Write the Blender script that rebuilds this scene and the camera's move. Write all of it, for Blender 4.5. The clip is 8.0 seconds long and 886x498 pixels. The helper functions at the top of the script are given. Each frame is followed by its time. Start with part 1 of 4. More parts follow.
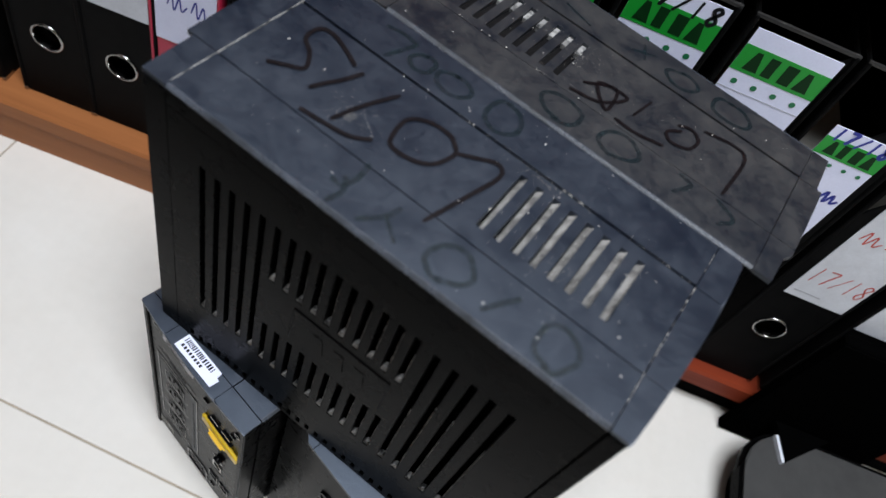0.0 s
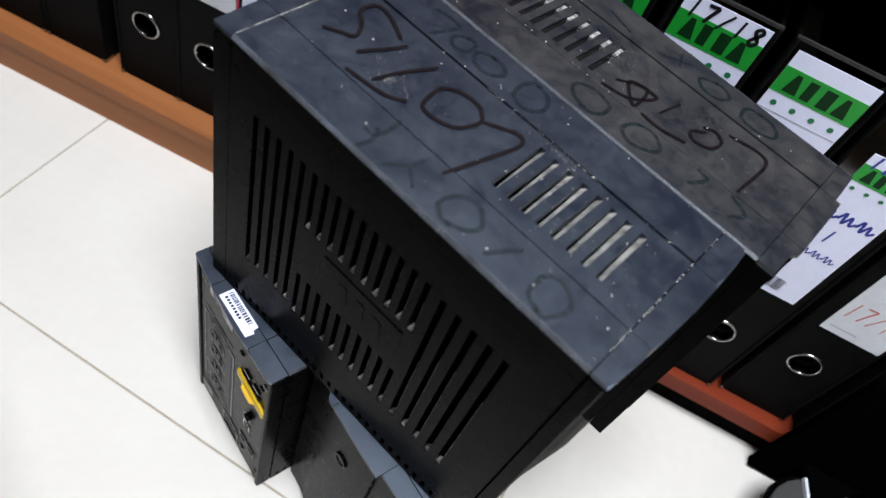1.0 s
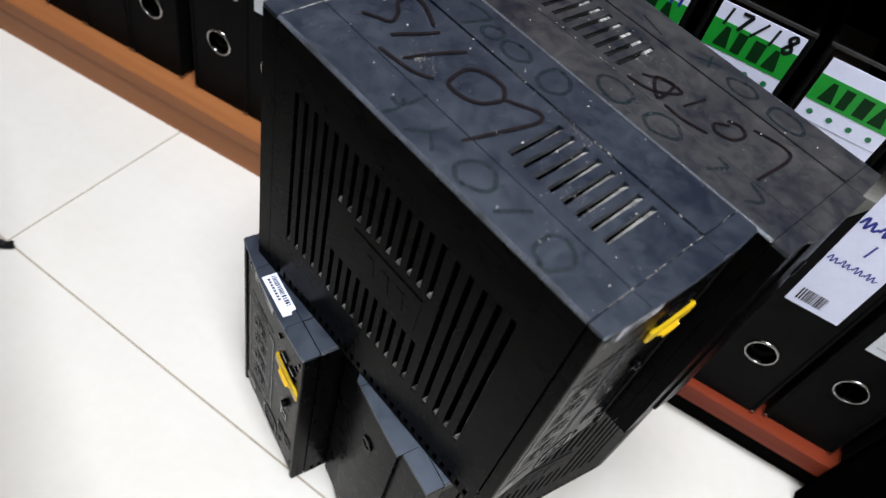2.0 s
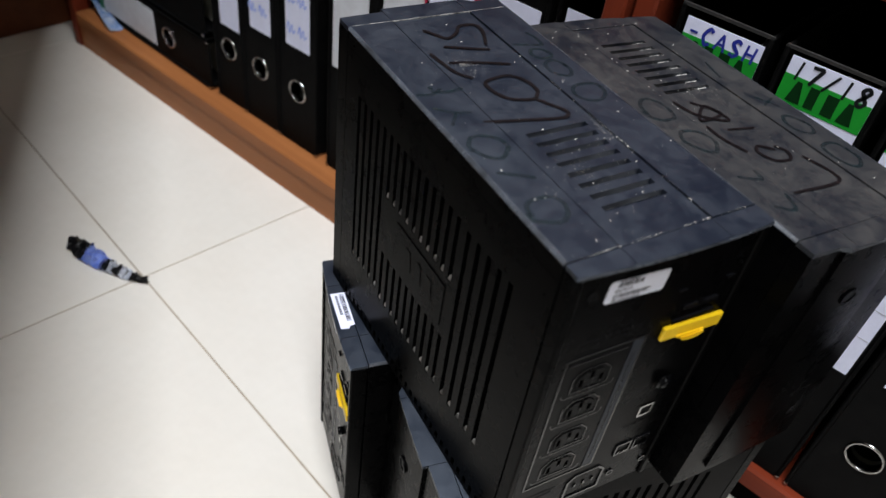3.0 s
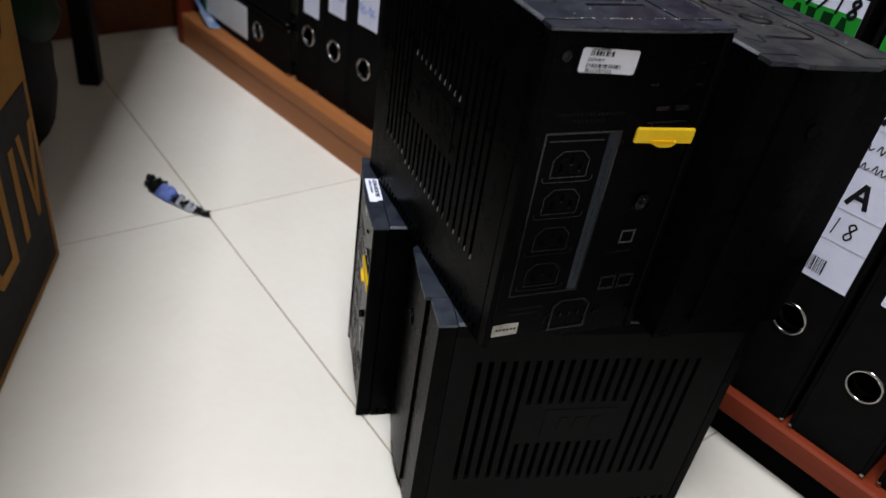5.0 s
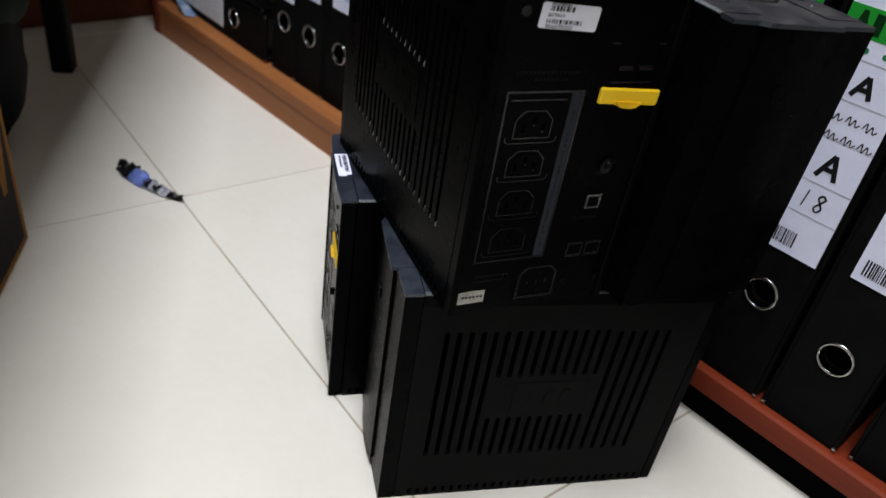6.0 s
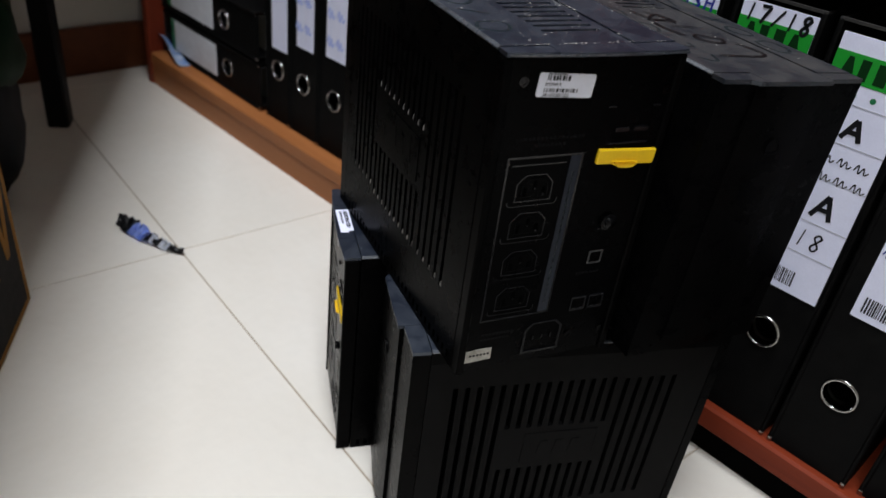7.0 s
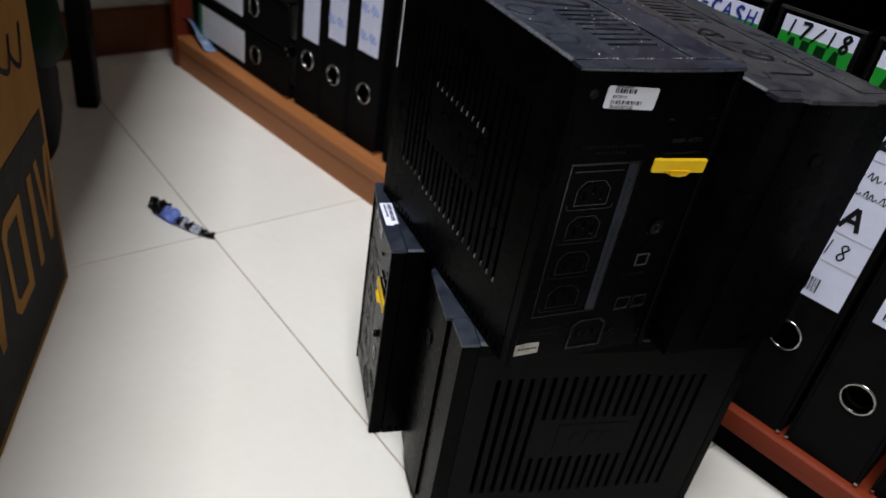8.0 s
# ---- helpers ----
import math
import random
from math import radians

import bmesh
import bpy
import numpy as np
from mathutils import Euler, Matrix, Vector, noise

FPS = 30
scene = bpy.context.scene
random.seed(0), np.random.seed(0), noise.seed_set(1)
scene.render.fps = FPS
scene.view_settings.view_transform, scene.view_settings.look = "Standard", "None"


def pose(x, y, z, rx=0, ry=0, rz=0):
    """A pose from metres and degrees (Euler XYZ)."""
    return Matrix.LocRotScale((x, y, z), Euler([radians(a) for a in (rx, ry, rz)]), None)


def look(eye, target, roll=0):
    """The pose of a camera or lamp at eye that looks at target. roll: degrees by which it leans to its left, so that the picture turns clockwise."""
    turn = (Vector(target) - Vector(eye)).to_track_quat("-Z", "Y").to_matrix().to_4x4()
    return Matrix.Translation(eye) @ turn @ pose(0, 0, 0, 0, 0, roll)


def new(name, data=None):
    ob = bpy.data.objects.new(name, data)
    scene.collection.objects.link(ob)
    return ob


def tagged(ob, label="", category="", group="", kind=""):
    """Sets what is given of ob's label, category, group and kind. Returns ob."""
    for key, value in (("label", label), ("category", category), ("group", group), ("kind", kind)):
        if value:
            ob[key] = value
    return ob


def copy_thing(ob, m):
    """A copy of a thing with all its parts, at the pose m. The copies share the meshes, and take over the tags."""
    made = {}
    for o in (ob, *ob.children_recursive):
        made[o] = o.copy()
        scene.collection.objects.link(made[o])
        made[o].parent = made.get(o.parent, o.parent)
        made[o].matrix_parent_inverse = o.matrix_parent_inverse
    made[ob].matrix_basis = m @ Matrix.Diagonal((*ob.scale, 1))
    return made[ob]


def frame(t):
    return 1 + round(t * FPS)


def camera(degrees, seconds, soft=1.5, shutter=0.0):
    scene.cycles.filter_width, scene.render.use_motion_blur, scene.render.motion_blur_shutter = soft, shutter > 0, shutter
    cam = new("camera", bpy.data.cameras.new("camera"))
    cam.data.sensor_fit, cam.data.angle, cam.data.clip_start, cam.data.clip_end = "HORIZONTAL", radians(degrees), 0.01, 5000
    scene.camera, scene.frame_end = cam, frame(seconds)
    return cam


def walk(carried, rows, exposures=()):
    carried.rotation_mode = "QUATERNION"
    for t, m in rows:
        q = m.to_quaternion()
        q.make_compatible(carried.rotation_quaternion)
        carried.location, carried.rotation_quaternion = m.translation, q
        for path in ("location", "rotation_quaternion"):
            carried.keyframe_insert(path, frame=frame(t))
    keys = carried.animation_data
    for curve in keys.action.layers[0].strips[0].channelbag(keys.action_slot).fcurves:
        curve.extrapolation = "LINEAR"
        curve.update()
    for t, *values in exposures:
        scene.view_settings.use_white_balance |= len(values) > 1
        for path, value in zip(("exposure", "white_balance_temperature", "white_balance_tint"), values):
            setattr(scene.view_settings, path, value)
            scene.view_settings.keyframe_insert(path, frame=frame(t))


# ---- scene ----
cam = camera(61.1, 8.0)
PATH = [
    (0, (-0.008, 0.058, 0.663), (0.073, 1.249, -0.942), 25.5),
    (0.5, (0.005, 0.052, 0.674), (-0.052, 1.266, -0.915), 23.5),
    (1, (0.03, 0.02, 0.669), (-0.1, 1.234, -0.915), 23.4),
    (1.5, (0.058, -0.011, 0.666), (-0.121, 1.195, -0.92), 23.3),
    (2, (0.073, -0.008, 0.664), (-0.281, 1.219, -0.876), 18.1),
    (2.2, (0.088, -0.001, 0.66), (-0.433, 1.213, -0.842), 14.5),
    (3.3, (0.216, -0.043, 0.612), (-0.754, 1.155, -0.663), 7.7),
    (3.5, (0.234, -0.052, 0.603), (-0.78, 1.127, -0.655), 6.8),
    (4, (0.279, -0.074, 0.577), (-0.83, 1.084, -0.618), 6.3),
    (4.5, (0.31, -0.084, 0.549), (-0.807, 1.092, -0.621), 7.8),
    (4.7, (0.316, -0.096, 0.544), (-0.841, 1.074, -0.593), 8.8),
    (5.8, (0.338, -0.1, 0.516), (-0.807, 1.089, -0.612), 10.1),
    (6, (0.34, -0.091, 0.516), (-0.799, 1.111, -0.606), 9.6),
    (6.5, (0.336, -0.082, 0.527), (-0.814, 1.141, -0.561), 7.8),
    (7, (0.329, -0.093, 0.537), (-0.833, 1.138, -0.528), 7.5),
    (7.5, (0.319, -0.119, 0.544), (-0.851, 1.104, -0.522), 8.0),
    (8, (0.313, -0.135, 0.548), (-0.825, 1.101, -0.539), 10.0),
]
walk(cam, [(t, look(eye, target, roll)) for t, eye, target, roll in PATH],
     exposures=((0.0, 0.36, 6250, 10), (0.5, 0.52, 6250, 10), (1.5, 0.67, 6280, 10), (2.2, 0.70, 6350, 10), (3.5, 0.42, 6600, 10), (8.0, 0.33, 6500, 10)))
cam.data.dof.use_dof, cam.data.dof.focus_distance, cam.data.dof.aperture_fstop = True, 0.50, 8.5

# ---------------------------------------------------------------- world and light
world = bpy.data.worlds.new("world")
scene.world = world
world.use_nodes = True
world.node_tree.nodes["Background"].inputs[0].default_value = (0.6, 0.7, 0.9, 1)
world.node_tree.nodes["Background"].inputs[1].default_value = 0.05
LAMP_AT = (0.22, -0.10, 2.56)
lamp_data = bpy.data.lights.new("ceiling_lamp", "AREA")
lamp_data.shape, lamp_data.size, lamp_data.size_y = "RECTANGLE", 0.50, 1.2
lamp_data.energy = 62
lamp_data.color = (0.90, 0.94, 1.0)
lamp = new("ceiling_lamp", lamp_data)
lamp.matrix_world = pose(*LAMP_AT, 0, 0, 58.7)


# ---------------------------------------------------------------- materials
def mat(name, base, rough=0.5, metal=0.0, var=0.25, scale=30.0, fine=400.0, bump=0.1, second=None, cover=0.5, soft=0.15, spec=0.5, rvar=0.1, by_object=0.0):
    """A surface with a broad stain of a second colour, a fine grain and a bump."""
    m = bpy.data.materials.new(name)
    m.use_nodes = True
    nt = m.node_tree
    b = nt.nodes["Principled BSDF"]
    tc = nt.nodes.new("ShaderNodeTexCoord")
    n1 = nt.nodes.new("ShaderNodeTexNoise")
    n1.inputs["Scale"].default_value, n1.inputs["Detail"].default_value, n1.inputs["Roughness"].default_value = scale, 7, 0.68
    n2 = nt.nodes.new("ShaderNodeTexNoise")
    n2.inputs["Scale"].default_value, n2.inputs["Detail"].default_value = fine, 3
    for n in (n1, n2):
        nt.links.new(tc.outputs["Object"], n.inputs["Vector"])
    ramp = nt.nodes.new("ShaderNodeValToRGB")
    ramp.color_ramp.elements[0].position = max(0.0, cover - soft)
    ramp.color_ramp.elements[1].position = min(1.0, cover + soft)
    sec = second or tuple(c * (1 - var) for c in base)
    ramp.color_ramp.elements[0].color = (*base, 1)
    ramp.color_ramp.elements[1].color = (*sec, 1)
    nt.links.new(n1.outputs["Fac"], ramp.inputs["Fac"])
    mul = nt.nodes.new("ShaderNodeMix")
    mul.data_type, mul.blend_type = "RGBA", "MULTIPLY"
    mul.inputs["Factor"].default_value = 1.0
    grain = nt.nodes.new("ShaderNodeMapRange")
    grain.inputs["To Min"].default_value, grain.inputs["To Max"].default_value = 1 - var, 1 + var
    nt.links.new(n2.outputs["Fac"], grain.inputs["Value"])
    nt.links.new(ramp.outputs["Color"], mul.inputs["A"])
    nt.links.new(grain.outputs["Result"], mul.inputs["B"])
    colour = mul.outputs["Result"]
    if by_object:
        info = nt.nodes.new("ShaderNodeObjectInfo")
        shift = nt.nodes.new("ShaderNodeMapRange")
        shift.inputs["To Min"].default_value, shift.inputs["To Max"].default_value = 1 - by_object, 1 + by_object
        nt.links.new(info.outputs["Random"], shift.inputs["Value"])
        mul2 = nt.nodes.new("ShaderNodeMix")
        mul2.data_type, mul2.blend_type = "RGBA", "MULTIPLY"
        mul2.inputs["Factor"].default_value = 1.0
        nt.links.new(colour, mul2.inputs["A"])
        nt.links.new(shift.outputs["Result"], mul2.inputs["B"])
        colour = mul2.outputs["Result"]
    nt.links.new(colour, b.inputs["Base Color"])
    rr = nt.nodes.new("ShaderNodeMapRange")
    rr.inputs["To Min"].default_value, rr.inputs["To Max"].default_value = max(0.02, rough - rvar), min(1.0, rough + rvar)
    nt.links.new(n1.outputs["Fac"], rr.inputs["Value"])
    nt.links.new(rr.outputs["Result"], b.inputs["Roughness"])
    b.inputs["Metallic"].default_value = metal
    b.inputs["Specular IOR Level"].default_value = spec
    if bump:
        bp = nt.nodes.new("ShaderNodeBump")
        bp.inputs["Strength"].default_value, bp.inputs["Distance"].default_value = bump, 0.0004
        nt.links.new(n2.outputs["Fac"], bp.inputs["Height"])
        nt.links.new(bp.outputs["Normal"], b.inputs["Normal"])
    return m


def wood(name, base, dark, rough=0.4, along="X", spec=0.2):
    """Veneer with the grain along one axis."""
    m = mat(name, base, rough, var=0.12, scale=2.0, fine=250, bump=0.12, second=dark, cover=0.5, soft=0.3, spec=spec)
    nt = m.node_tree
    tc = next(n for n in nt.nodes if n.type == "TEX_COORD")
    mp = nt.nodes.new("ShaderNodeMapping")
    mp.inputs["Scale"].default_value = (1.5, 40, 40) if along == "X" else (40, 40, 1.5)
    nt.links.new(tc.outputs["Object"], mp.inputs["Vector"])
    for n in nt.nodes:
        if n.type == "TEX_NOISE":
            nt.links.new(mp.outputs["Vector"], n.inputs["Vector"])
            n.inputs["Scale"].default_value = 1.2 if n.inputs["Scale"].default_value < 50 else 9
    return m


def dusty(name, plastic, dust, rough, spec, amount):
    """Black plastic under an uneven film of dust: broad wiped patches, small clots and fine grit."""
    m = bpy.data.materials.new(name)
    m.use_nodes = True
    nt = m.node_tree
    b = nt.nodes["Principled BSDF"]
    tc = nt.nodes.new("ShaderNodeTexCoord")
    total = None
    for scale, weight, detail in ((16, 0.42, 3), (95, 0.34, 6), (620, 0.24, 4)):
        n = nt.nodes.new("ShaderNodeTexNoise")
        n.inputs["Scale"].default_value, n.inputs["Detail"].default_value, n.inputs["Roughness"].default_value = scale, detail, 0.65
        nt.links.new(tc.outputs["Object"], n.inputs["Vector"])
        k = nt.nodes.new("ShaderNodeMath")
        k.operation, k.inputs[1].default_value = "MULTIPLY", weight
        nt.links.new(n.outputs["Fac"], k.inputs[0])
        if total is None:
            total = k.outputs[0]
        else:
            add = nt.nodes.new("ShaderNodeMath")
            add.operation = "ADD"
            nt.links.new(total, add.inputs[0])
            nt.links.new(k.outputs[0], add.inputs[1])
            total = add.outputs[0]
        fine = n
    ramp = nt.nodes.new("ShaderNodeValToRGB")
    e = ramp.color_ramp.elements
    e[0].position, e[1].position = amount - 0.10, amount + 0.14
    e[0].color, e[1].color = (*plastic, 1), (*dust, 1)
    nt.links.new(total, ramp.inputs["Fac"])
    nt.links.new(ramp.outputs["Color"], b.inputs["Base Color"])
    rr = nt.nodes.new("ShaderNodeMapRange")
    rr.inputs["From Min"].default_value, rr.inputs["From Max"].default_value = amount - 0.12, amount + 0.14
    rr.inputs["To Min"].default_value, rr.inputs["To Max"].default_value = rough - 0.07, rough + 0.14
    nt.links.new(total, rr.inputs["Value"])
    nt.links.new(rr.outputs["Result"], b.inputs["Roughness"])
    b.inputs["Specular IOR Level"].default_value = spec
    # blue tint paints the cool sheen of the tops into their reflections
    b.inputs["Specular Tint"].default_value = (0.74, 0.85, 1.0, 1)
    bp = nt.nodes.new("ShaderNodeBump")
    bp.inputs["Strength"].default_value, bp.inputs["Distance"].default_value = 0.32, 0.0004
    nt.links.new(fine.outputs["Fac"], bp.inputs["Height"])
    nt.links.new(bp.outputs["Normal"], b.inputs["Normal"])
    return m


SHELL = mat("black_abs_plastic", (0.0010, 0.0010, 0.0012), 0.28, var=0.3, scale=60, fine=1800, bump=0.12, second=(0.0022, 0.0021, 0.0021), spec=0.020, rvar=0.06)
# dust is real; the blue of the plastic colours paints in the lamp's sheen
TOP = dusty("dusty_black_plastic", (0.0030, 0.0052, 0.0125), (0.0195, 0.0220, 0.0300), 0.45, 1.0, 0.535)
TOP_GRIMY = dusty("grimy_black_plastic", (0.0042, 0.0056, 0.0100), (0.0440, 0.0385, 0.0325), 0.47, 0.92, 0.52)
# pale grey for real dust and for glints painted on slot edges
SLOT_DUST_GLINT = mat("thin_dust_and_glint", (0.36, 0.35, 0.33), 0.9, var=0.5, scale=150, bump=0.2, second=(0.02, 0.02, 0.02), cover=0.50, soft=0.12)
GLOSS = mat("glossy_black_plastic", (0.006, 0.006, 0.007), 0.20, var=0.2, scale=40, bump=0.1, spec=0.40)
# pale glossy colour that paints a lamp highlight along the unit edges
EDGE_GLINT = mat("pale_glint_plastic", (0.085, 0.095, 0.115), 0.28, var=0.5, scale=60, fine=900, bump=0.3, spec=1.0, second=(0.015, 0.017, 0.02), cover=0.5, soft=0.2)
REAR = mat("black_rear_plastic", (0.0011, 0.0011, 0.0013), 0.28, spec=0.034, var=0.2, scale=40, fine=1500, bump=0.1, rvar=0.08)
# near-black painted as shade in hollows; also the folder's and box file's own black
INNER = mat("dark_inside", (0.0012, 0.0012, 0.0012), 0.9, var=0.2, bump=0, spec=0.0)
DUSTY = mat("dust_in_vents", (0.40, 0.38, 0.35), 0.9, var=0.5, scale=110, fine=900, bump=0.5, second=(0.07, 0.065, 0.06), cover=0.54, soft=0.14)
SPECK = mat("dust_specks", (0.75, 0.72, 0.66), 0.8, var=0.2, bump=0)
GREYSTRIP = mat("grey_print_strip", (0.016, 0.020, 0.030), 0.45, var=0.3, scale=90, bump=0.1, spec=0.2)
YELLOW = mat("yellow_plastic", (0.85, 0.55, 0.01), 0.38, var=0.08, scale=60, fine=700, bump=0.1)
STEEL = mat("nickel_steel", (0.36, 0.355, 0.345), 0.10, metal=1.0, var=0.15, scale=90, fine=600, bump=0.1, rvar=0.1)
PAPER = mat("white_paper", (0.77, 0.79, 0.97), 0.6, var=0.05, scale=30, fine=700, bump=0.1, second=(0.71, 0.73, 0.91))
OFFWHITE = mat("greyed_paper", (0.68, 0.70, 0.75), 0.6, var=0.07, scale=30, fine=700, bump=0.1, second=(0.58, 0.59, 0.63))
# lighter copy of the black shell, with the light on that side painted in
LIT_SHELL = mat("lit_black_plastic", (0.0022, 0.0022, 0.0025), 0.50, var=0.4, scale=90, fine=1500, bump=0.4, second=(0.0060, 0.0058, 0.0058), cover=0.55, soft=0.18, spec=0.03, rvar=0.1)
GRUBBY = mat("grubby_sticker", (0.42, 0.41, 0.37), 0.5, var=0.2, scale=120, bump=0.1, second=(0.22, 0.21, 0.18), cover=0.5, soft=0.15)
STICKER = mat("silver_sticker", (0.72, 0.74, 0.84), 0.4, var=0.05, scale=40, bump=0.05)
INK = mat("black_print", (0.008, 0.008, 0.010), 0.6, var=0.1, bump=0, spec=0.15)
MARKER = mat("black_marker", (0.0046, 0.0028, 0.0036), 0.5, var=0.4, scale=150, bump=0, second=(0.0090, 0.0060, 0.0068), spec=0.20)
DARK_LOUVRE = mat("dark_louvre", (0.012, 0.011, 0.011), 0.8, var=0.4, scale=90, bump=0.2, spec=0.1)
GHOST = mat("faded_green_marker", (0.0008, 0.0095, 0.0130), 0.46, var=0.5, scale=170, bump=0, second=(0.0030, 0.0125, 0.0165), cover=0.5, soft=0.12, spec=0.70)
FAINT = mat("faint_grey_print", (0.0065, 0.0065, 0.0072), 0.5, var=0.3, scale=90, bump=0, spec=0.05)
BLUEPEN = mat("blue_pen", (0.02, 0.03, 0.30), 0.5, var=0.2, bump=0)
REDPEN = mat("red_pen", (0.55, 0.06, 0.04), 0.5, var=0.2, bump=0)
GREEN = mat("green_print", (0.008, 0.29, 0.024), 0.5, var=0.05, scale=40, bump=0.05)
DARKGREEN = mat("dark_green_print", (0.003, 0.028, 0.006), 0.5, var=0.05, bump=0, spec=0.15)
MIDGREEN = mat("mid_green_print", (0.01, 0.16, 0.06), 0.5, var=0.05, bump=0)
GREYLINE = mat("grey_print", (0.40, 0.40, 0.44), 0.6, var=0.1, bump=0)
CLOTH = mat("black_binder_board", (0.0026, 0.0026, 0.0028), 0.50, spec=0.030, var=0.5, scale=60, fine=1300, bump=0.5, second=(0.0058, 0.0057, 0.0056), by_object=0.2)
EDGE = mat("worn_board_edge", (0.02, 0.019, 0.018), 0.6, var=0.4, scale=120, bump=0.2, second=(0.26, 0.25, 0.23), cover=0.66, soft=0.1)
PAGES = mat("paper_block", (0.45, 0.43, 0.38), 0.8, var=0.2, scale=200, bump=0.2)
PINK = mat("red_binder_board", (0.50, 0.02, 0.06), 0.4, var=0.1, scale=40, bump=0.2)
BROWN = wood("brown_veneer", (0.38, 0.145, 0.048), (0.22, 0.074, 0.023), 0.48)
RED_WOOD = wood("reddish_veneer", (0.215, 0.034, 0.011), (0.115, 0.016, 0.006), 0.50, spec=0.16)
RED_UP = wood("reddish_upright", (0.19, 0.030, 0.011), (0.11, 0.017, 0.007), 0.5, along="Z")
KICK = mat("black_kick_board", (0.0022, 0.0022, 0.0022), 0.7, spec=0.01, var=0.2, bump=0.1)
TILE = mat("polished_tile", (0.75, 0.715, 0.655), 0.17, var=0.03, scale=5.5, fine=90, bump=0.0, second=(0.69, 0.645, 0.575), cover=0.5, soft=0.25, rvar=0.05, by_object=0.015)
GROUT = mat("brown_grout", (0.42, 0.355, 0.275), 0.85, var=0.2, scale=40, fine=300, bump=0.3)
WALL = mat("cream_wall_paint", (0.48, 0.46, 0.415), 0.7, var=0.05, scale=4, fine=300, bump=0.15)
CEIL = mat("white_ceiling_paint", (0.78, 0.77, 0.74), 0.8, var=0.03, scale=4, fine=200, bump=0.1)
SKIRT = wood("brown_skirting", (0.13, 0.038, 0.013), (0.08, 0.022, 0.008), 0.5)
CARTON = mat("brown_carton", (0.25, 0.120, 0.026), 0.8, var=0.12, scale=9, fine=300, bump=0.25, second=(0.20, 0.092, 0.020), spec=0.1)
CARTON_INK = mat("carton_black_print", (0.010, 0.008, 0.007), 0.7, spec=0.1, var=0.3, scale=60, bump=0.1)
BLACK_METAL = mat("black_painted_metal", (0.004, 0.004, 0.004), 0.5, spec=0.1, var=0.2, scale=40, bump=0.1)
BAG = mat("black_nylon", (0.0025, 0.0025, 0.003), 0.6, var=0.3, scale=20, fine=900, bump=0.4, second=(0.009, 0.009, 0.010), spec=0.06)
BAG_GREEN = mat("dark_green_nylon", (0.003, 0.012, 0.004), 0.6, var=0.3, scale=20, fine=900, bump=0.4, spec=0.1)
DESK = wood("dark_desk_veneer", (0.14, 0.06, 0.03), (0.08, 0.03, 0.016), 0.4)
GREY_PLASTIC = mat("grey_plastic", (0.055, 0.054, 0.052), 0.55, var=0.2, scale=30, fine=900, bump=0.3, spec=0.2)
RIB_BLUE = mat("blue_wrapper", (0.20, 0.32, 0.85), 0.3, var=0.2, scale=80, bump=0.3, second=(0.35, 0.45, 0.85))
RIB_WHITE = mat("white_wrapper", (0.72, 0.75, 0.82), 0.3, var=0.1, scale=80, bump=0.2)
RIB_BLACK = mat("black_wrapper", (0.015, 0.015, 0.017), 0.35, var=0.3, scale=80, bump=0.3)
SLEEVE = mat("blue_plastic_sleeve", (0.20, 0.36, 0.70), 0.25, var=0.3, scale=50, bump=0.3, second=(0.60, 0.68, 0.80), cover=0.5, soft=0.1)
DARK_STEEL = mat("blackened_steel", (0.035, 0.035, 0.037), 0.22, metal=1.0, var=0.2, scale=90, bump=0.1)
SATIN = mat("satin_black_plastic", (0.003, 0.003, 0.0035), 0.22, var=0.2, scale=40, bump=0.05, spec=0.09)
LAMP_WHITE = mat("white_enamel", (0.8, 0.8, 0.8), 0.4, var=0.02, bump=0)


def worn_away(m, scale, cover, soft):
    """Ink rubbed off in places, so that the plastic under it shows through."""
    nt = m.node_tree
    tc = next(n for n in nt.nodes if n.type == "TEX_COORD")
    n = nt.nodes.new("ShaderNodeTexNoise")
    n.inputs["Scale"].default_value, n.inputs["Detail"].default_value, n.inputs["Roughness"].default_value = scale, 6, 0.7
    nt.links.new(tc.outputs["Object"], n.inputs["Vector"])
    r = nt.nodes.new("ShaderNodeMapRange")
    r.inputs["From Min"].default_value, r.inputs["From Max"].default_value = cover - soft, cover + soft
    nt.links.new(n.outputs["Fac"], r.inputs["Value"])
    clear, mix = nt.nodes.new("ShaderNodeBsdfTransparent"), nt.nodes.new("ShaderNodeMixShader")
    nt.links.new(r.outputs["Result"], mix.inputs["Fac"])
    nt.links.new(nt.nodes["Principled BSDF"].outputs["BSDF"], mix.inputs[1])
    nt.links.new(clear.outputs["BSDF"], mix.inputs[2])
    nt.links.new(mix.outputs["Shader"], nt.nodes["Material Output"].inputs["Surface"])


worn_away(MARKER, 260, 0.69, 0.09)
worn_away(GHOST, 210, 0.52, 0.22)


# ---------------------------------------------------------------- helpers
def finish(name, bm, material):
    me = bpy.data.meshes.new(name)
    bmesh.ops.recalc_face_normals(bm, faces=bm.faces)
    bm.to_mesh(me)
    bm.free()
    me.materials.append(material)
    return me


def part(name, bm, material, parent, label=""):
    ob = new(name, finish(name, bm, material))
    ob.parent = parent
    return tagged(ob, label)


def thing(name, m, label, category, group="", kind=""):
    ob = new(name)
    ob.empty_display_size = 0.03
    ob.matrix_world = m
    return tagged(ob, label, category, group, kind)


def solid(name, bm, material, label, category, kind="structure"):
    return tagged(new(name, finish(name, bm, material)), label, category, "", kind)


